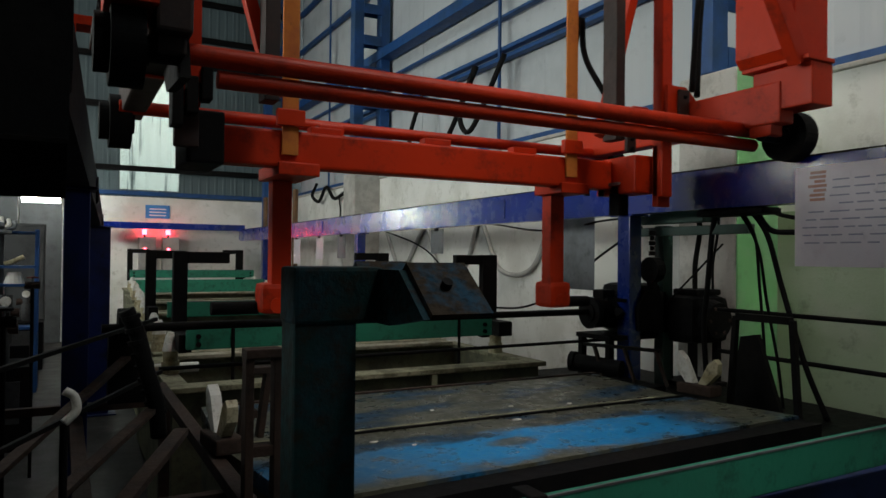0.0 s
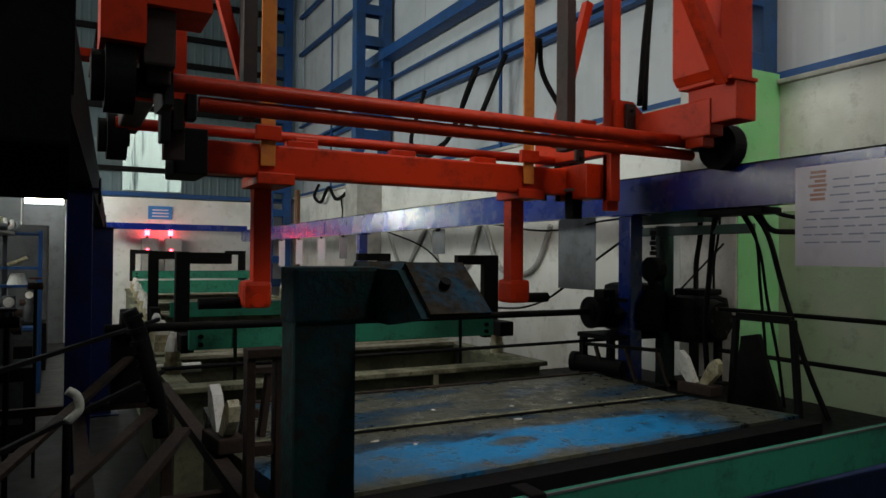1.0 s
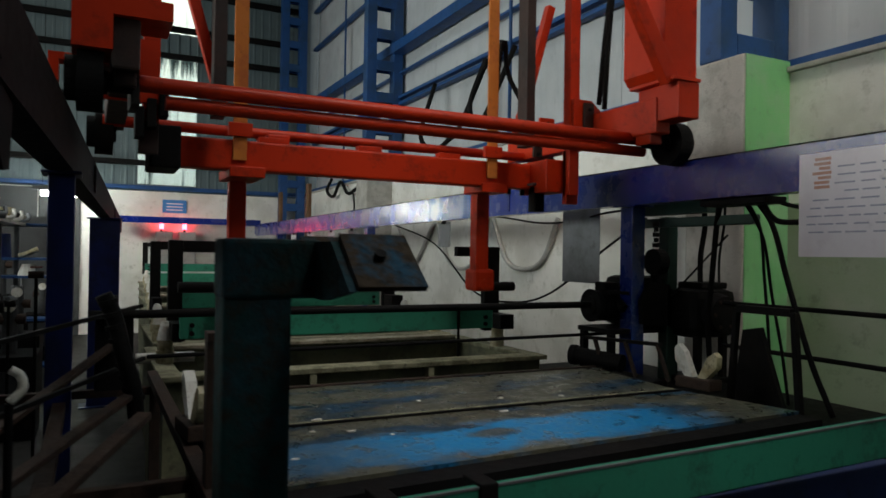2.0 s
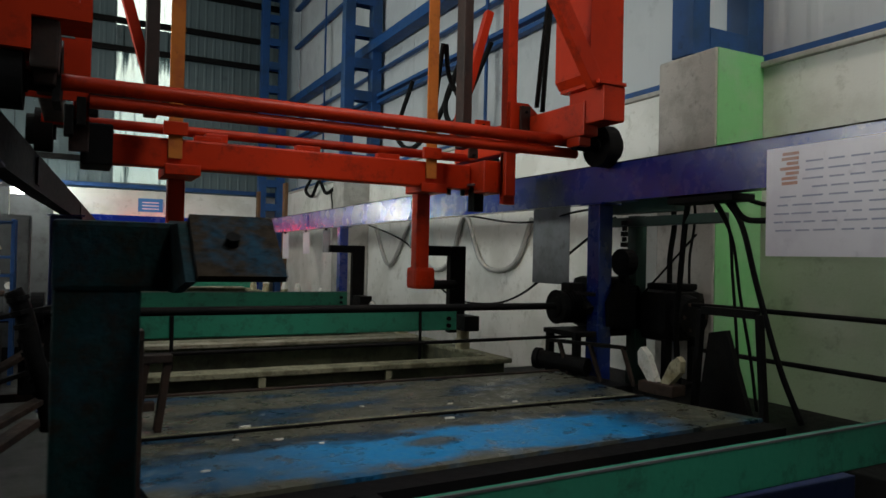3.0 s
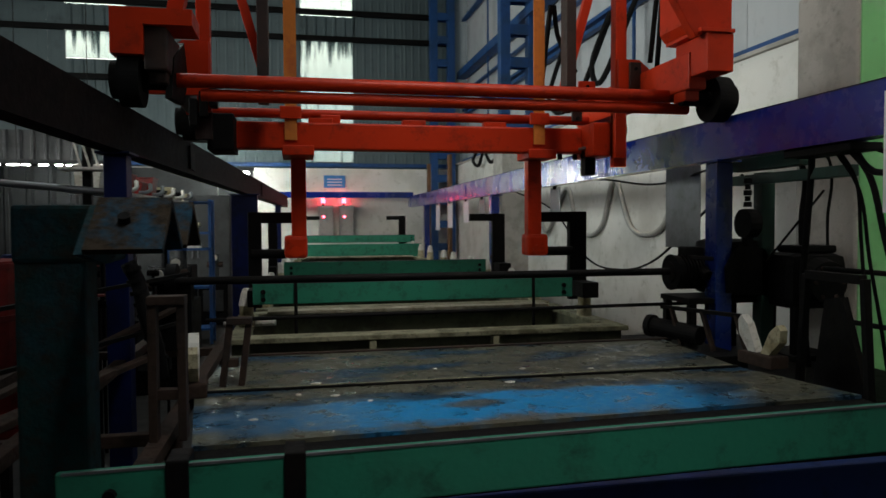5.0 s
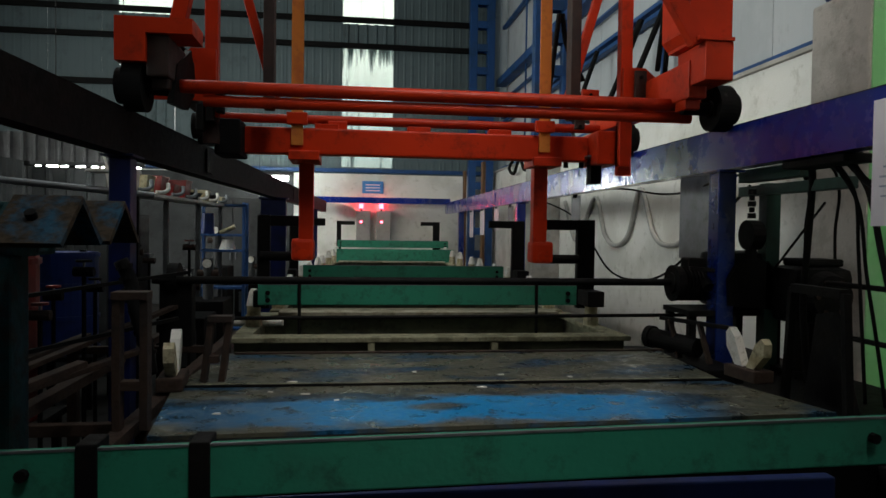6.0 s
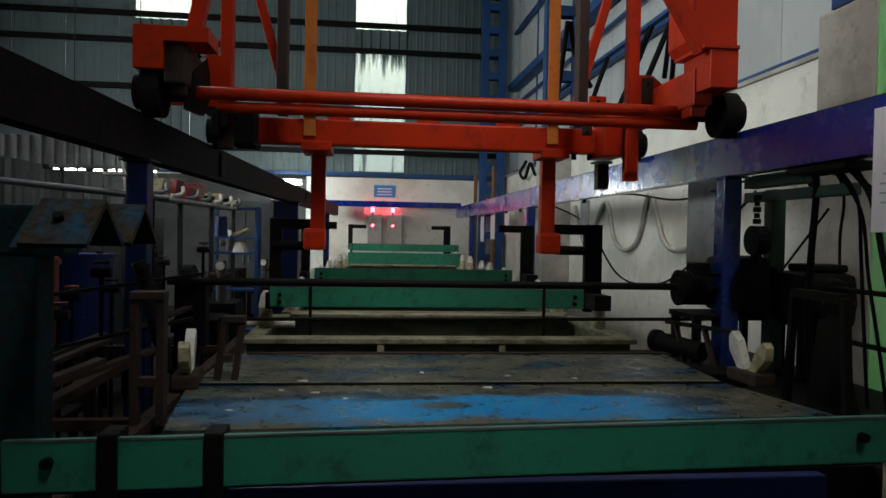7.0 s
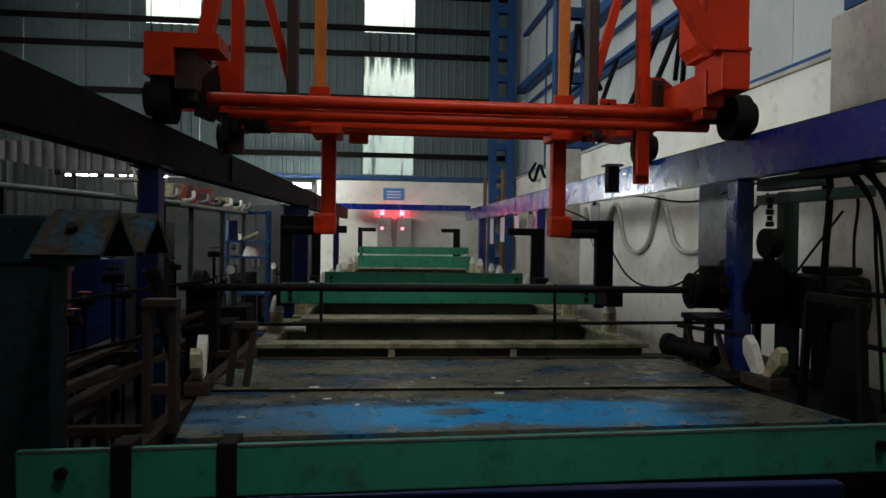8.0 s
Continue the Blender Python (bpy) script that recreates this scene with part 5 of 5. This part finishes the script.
ridge = [(0.55 + 0.30 * k, 2.66 - 0.05 * k + 0.02 * ((k * 3) % 4) / 3) for k in range(5)]
part("drape", prism(edge + ridge[::-1], "x", -0.36, -0.135), RUBBER, cover, "black folded sheet hanging beside the rail")
part("hem", prism([(u, v) for u, v in edge if u < 1.65] + [(1.6, 1.903), (0.55, 1.903)], "x", -0.134, -0.005), RUBBER, cover, "black folded hem under the rail")
part("tie", box(-0.43, 0.025, 1.2, 1.26, 2.55, 2.6, 0.004), BLACK, cover)
for x, y, w, h, mat, lab in ((-0.78, 11.9, 1.1, 2.05, DIM_GREY, "tall dark grey steel locker in the side bay"), (-1.7, 8.6, 0.7, 1.7, BLACK, "tall black steel locker in the side bay")):
    lk = thing("locker", (x, y, 0), lab, "locker", "side lockers")
    part("carcass", box(x - w / 2, x + w / 2, y - 0.2, y + 0.2, 0, h, 0.006), mat, lk)
    for k in (0, 1):
        d = part("door", box(x - w / 2 + 0.02 + k * w / 2, x - 0.02 + k * w / 2, y - 0.215, y - 0.201, 0.08, h - 0.04, 0.004), mat, lk)
        part("handle", box(x - 0.06 + k * 0.09, x - 0.04 + k * 0.09, y - 0.235, y - 0.2155, h * 0.5, h * 0.5 + 0.12, 0.003), SHEET, d)
conduit = thing("conduit_bundle", (-0.62, 5.1, 0), "bundle of bright white conduits slanting on a black stand", "conduit")
part("stand", box(-0.66, -0.60, 5.14, 5.20, 0, 2.25, 0.004), BLACK, conduit)
for k in range(4):
    part("conduit", bar((-0.72 + 0.06 * k, 5.1, 2.24 - 0.02 * k), (-0.66 + 0.06 * k, 5.12, 1.98), 0.014, 0.014, 0.002), WHITEPVC, conduit)
part("shelf", box(-0.78, -0.44, 5.0, 5.2, 1.96, 1.98, 0.003), WHITEPVC, conduit)
overpipe = thing("overhead_pipe", (-1.0, 5.0, 1.85), "dull white pipe on the open side with black brackets", "pipe")
part("tube", rod((-2.6, 4.4, 1.98), (-0.35, 5.2, 1.80), 0.025, 12), SHEET, overpipe)
for k in (0.05, 0.5, 0.95):
    p = Vector((-2.6, 4.4, 1.98)).lerp(Vector((-0.35, 5.2, 1.80)), k)
    part("stay", box(p.x - 0.015, p.x + 0.015, p.y - 0.015, p.y + 0.015, 0.0, p.z - 0.02, 0.002), BLACK, overpipe)


random.seed(11)
for k in range(14):
    y = 2.2 + 0.32 * k + random.uniform(-0.06, 0.06)
    x = random.uniform(-0.62, -0.18)
    z = random.uniform(1.05, 1.5)
    v = thing("valve", (x, y, 0), random.choice(["small rusted valve on a thin riser pipe", "small black valve on a thin riser pipe"]), "valve", "riser valves")
    part("riser", rod((x, y, 0), (x, y, z), 0.012, 8), BLACK, v)
    part("body", rod((x - 0.05, y, z), (x + 0.05, y, z), 0.026, 12), random.choice([RUST, BLACK]), v)
    part("handwheel", rod((x, y, z + 0.05), (x, y, z + 0.062), 0.04, 14), random.choice([REDPLASTIC, BLACK, SHEET]), v)
    part("stem", rod((x, y, z), (x, y, z + 0.05), 0.007, 8), SHEET, v)
for k in range(7):
    y = 6.3 + 0.48 * k
    x = -0.80 + (y - 6.0) * 0.0684
    solid("pipe_fitting", pipe([(x, y, 1.898), (x + 0.06, y + 0.04, 1.90), (x + 0.09, y + 0.10, 1.93), (x + 0.08, y + 0.14, 1.99)], 0.02, 10), random.choice([WHITEPVC, SHEET, PVC]), (x, y, 1.876), "small pale pipe fitting on the overhead tray", "fitting", "loose fittings")


# ---- what moves ----
def motions():
    base = Vector((1.56, CY, 2.10))
    steps = [(0.0, 1.897), (0.5, 2.095), (1.0, 2.290), (1.5, 2.480), (2.0, 2.662), (2.4, 2.80), (2.8, 2.92), (3.1, 2.968), (3.3, CY), (8.0, CY)]
    walk(crane, [(t, pose(base.x, y, base.z)) for t, y in steps])
    rise = [(0.0, 0.0), (6.0, 0.0), (6.4, 0.012), (6.7, 0.045), (7.0, 0.085), (7.5, 0.150), (8.0, 0.215)]
    walk(moving_carrier, [(t, pose(1.58, 3.87, z)) for t, z in ((0.0, 1.10), (7.0, 1.10), (7.6, 1.10), (7.8, 1.122), (8.0, 1.150))])
    walk(lift, [(t, pose(0, 0, z)) for t, z in rise])


motions()
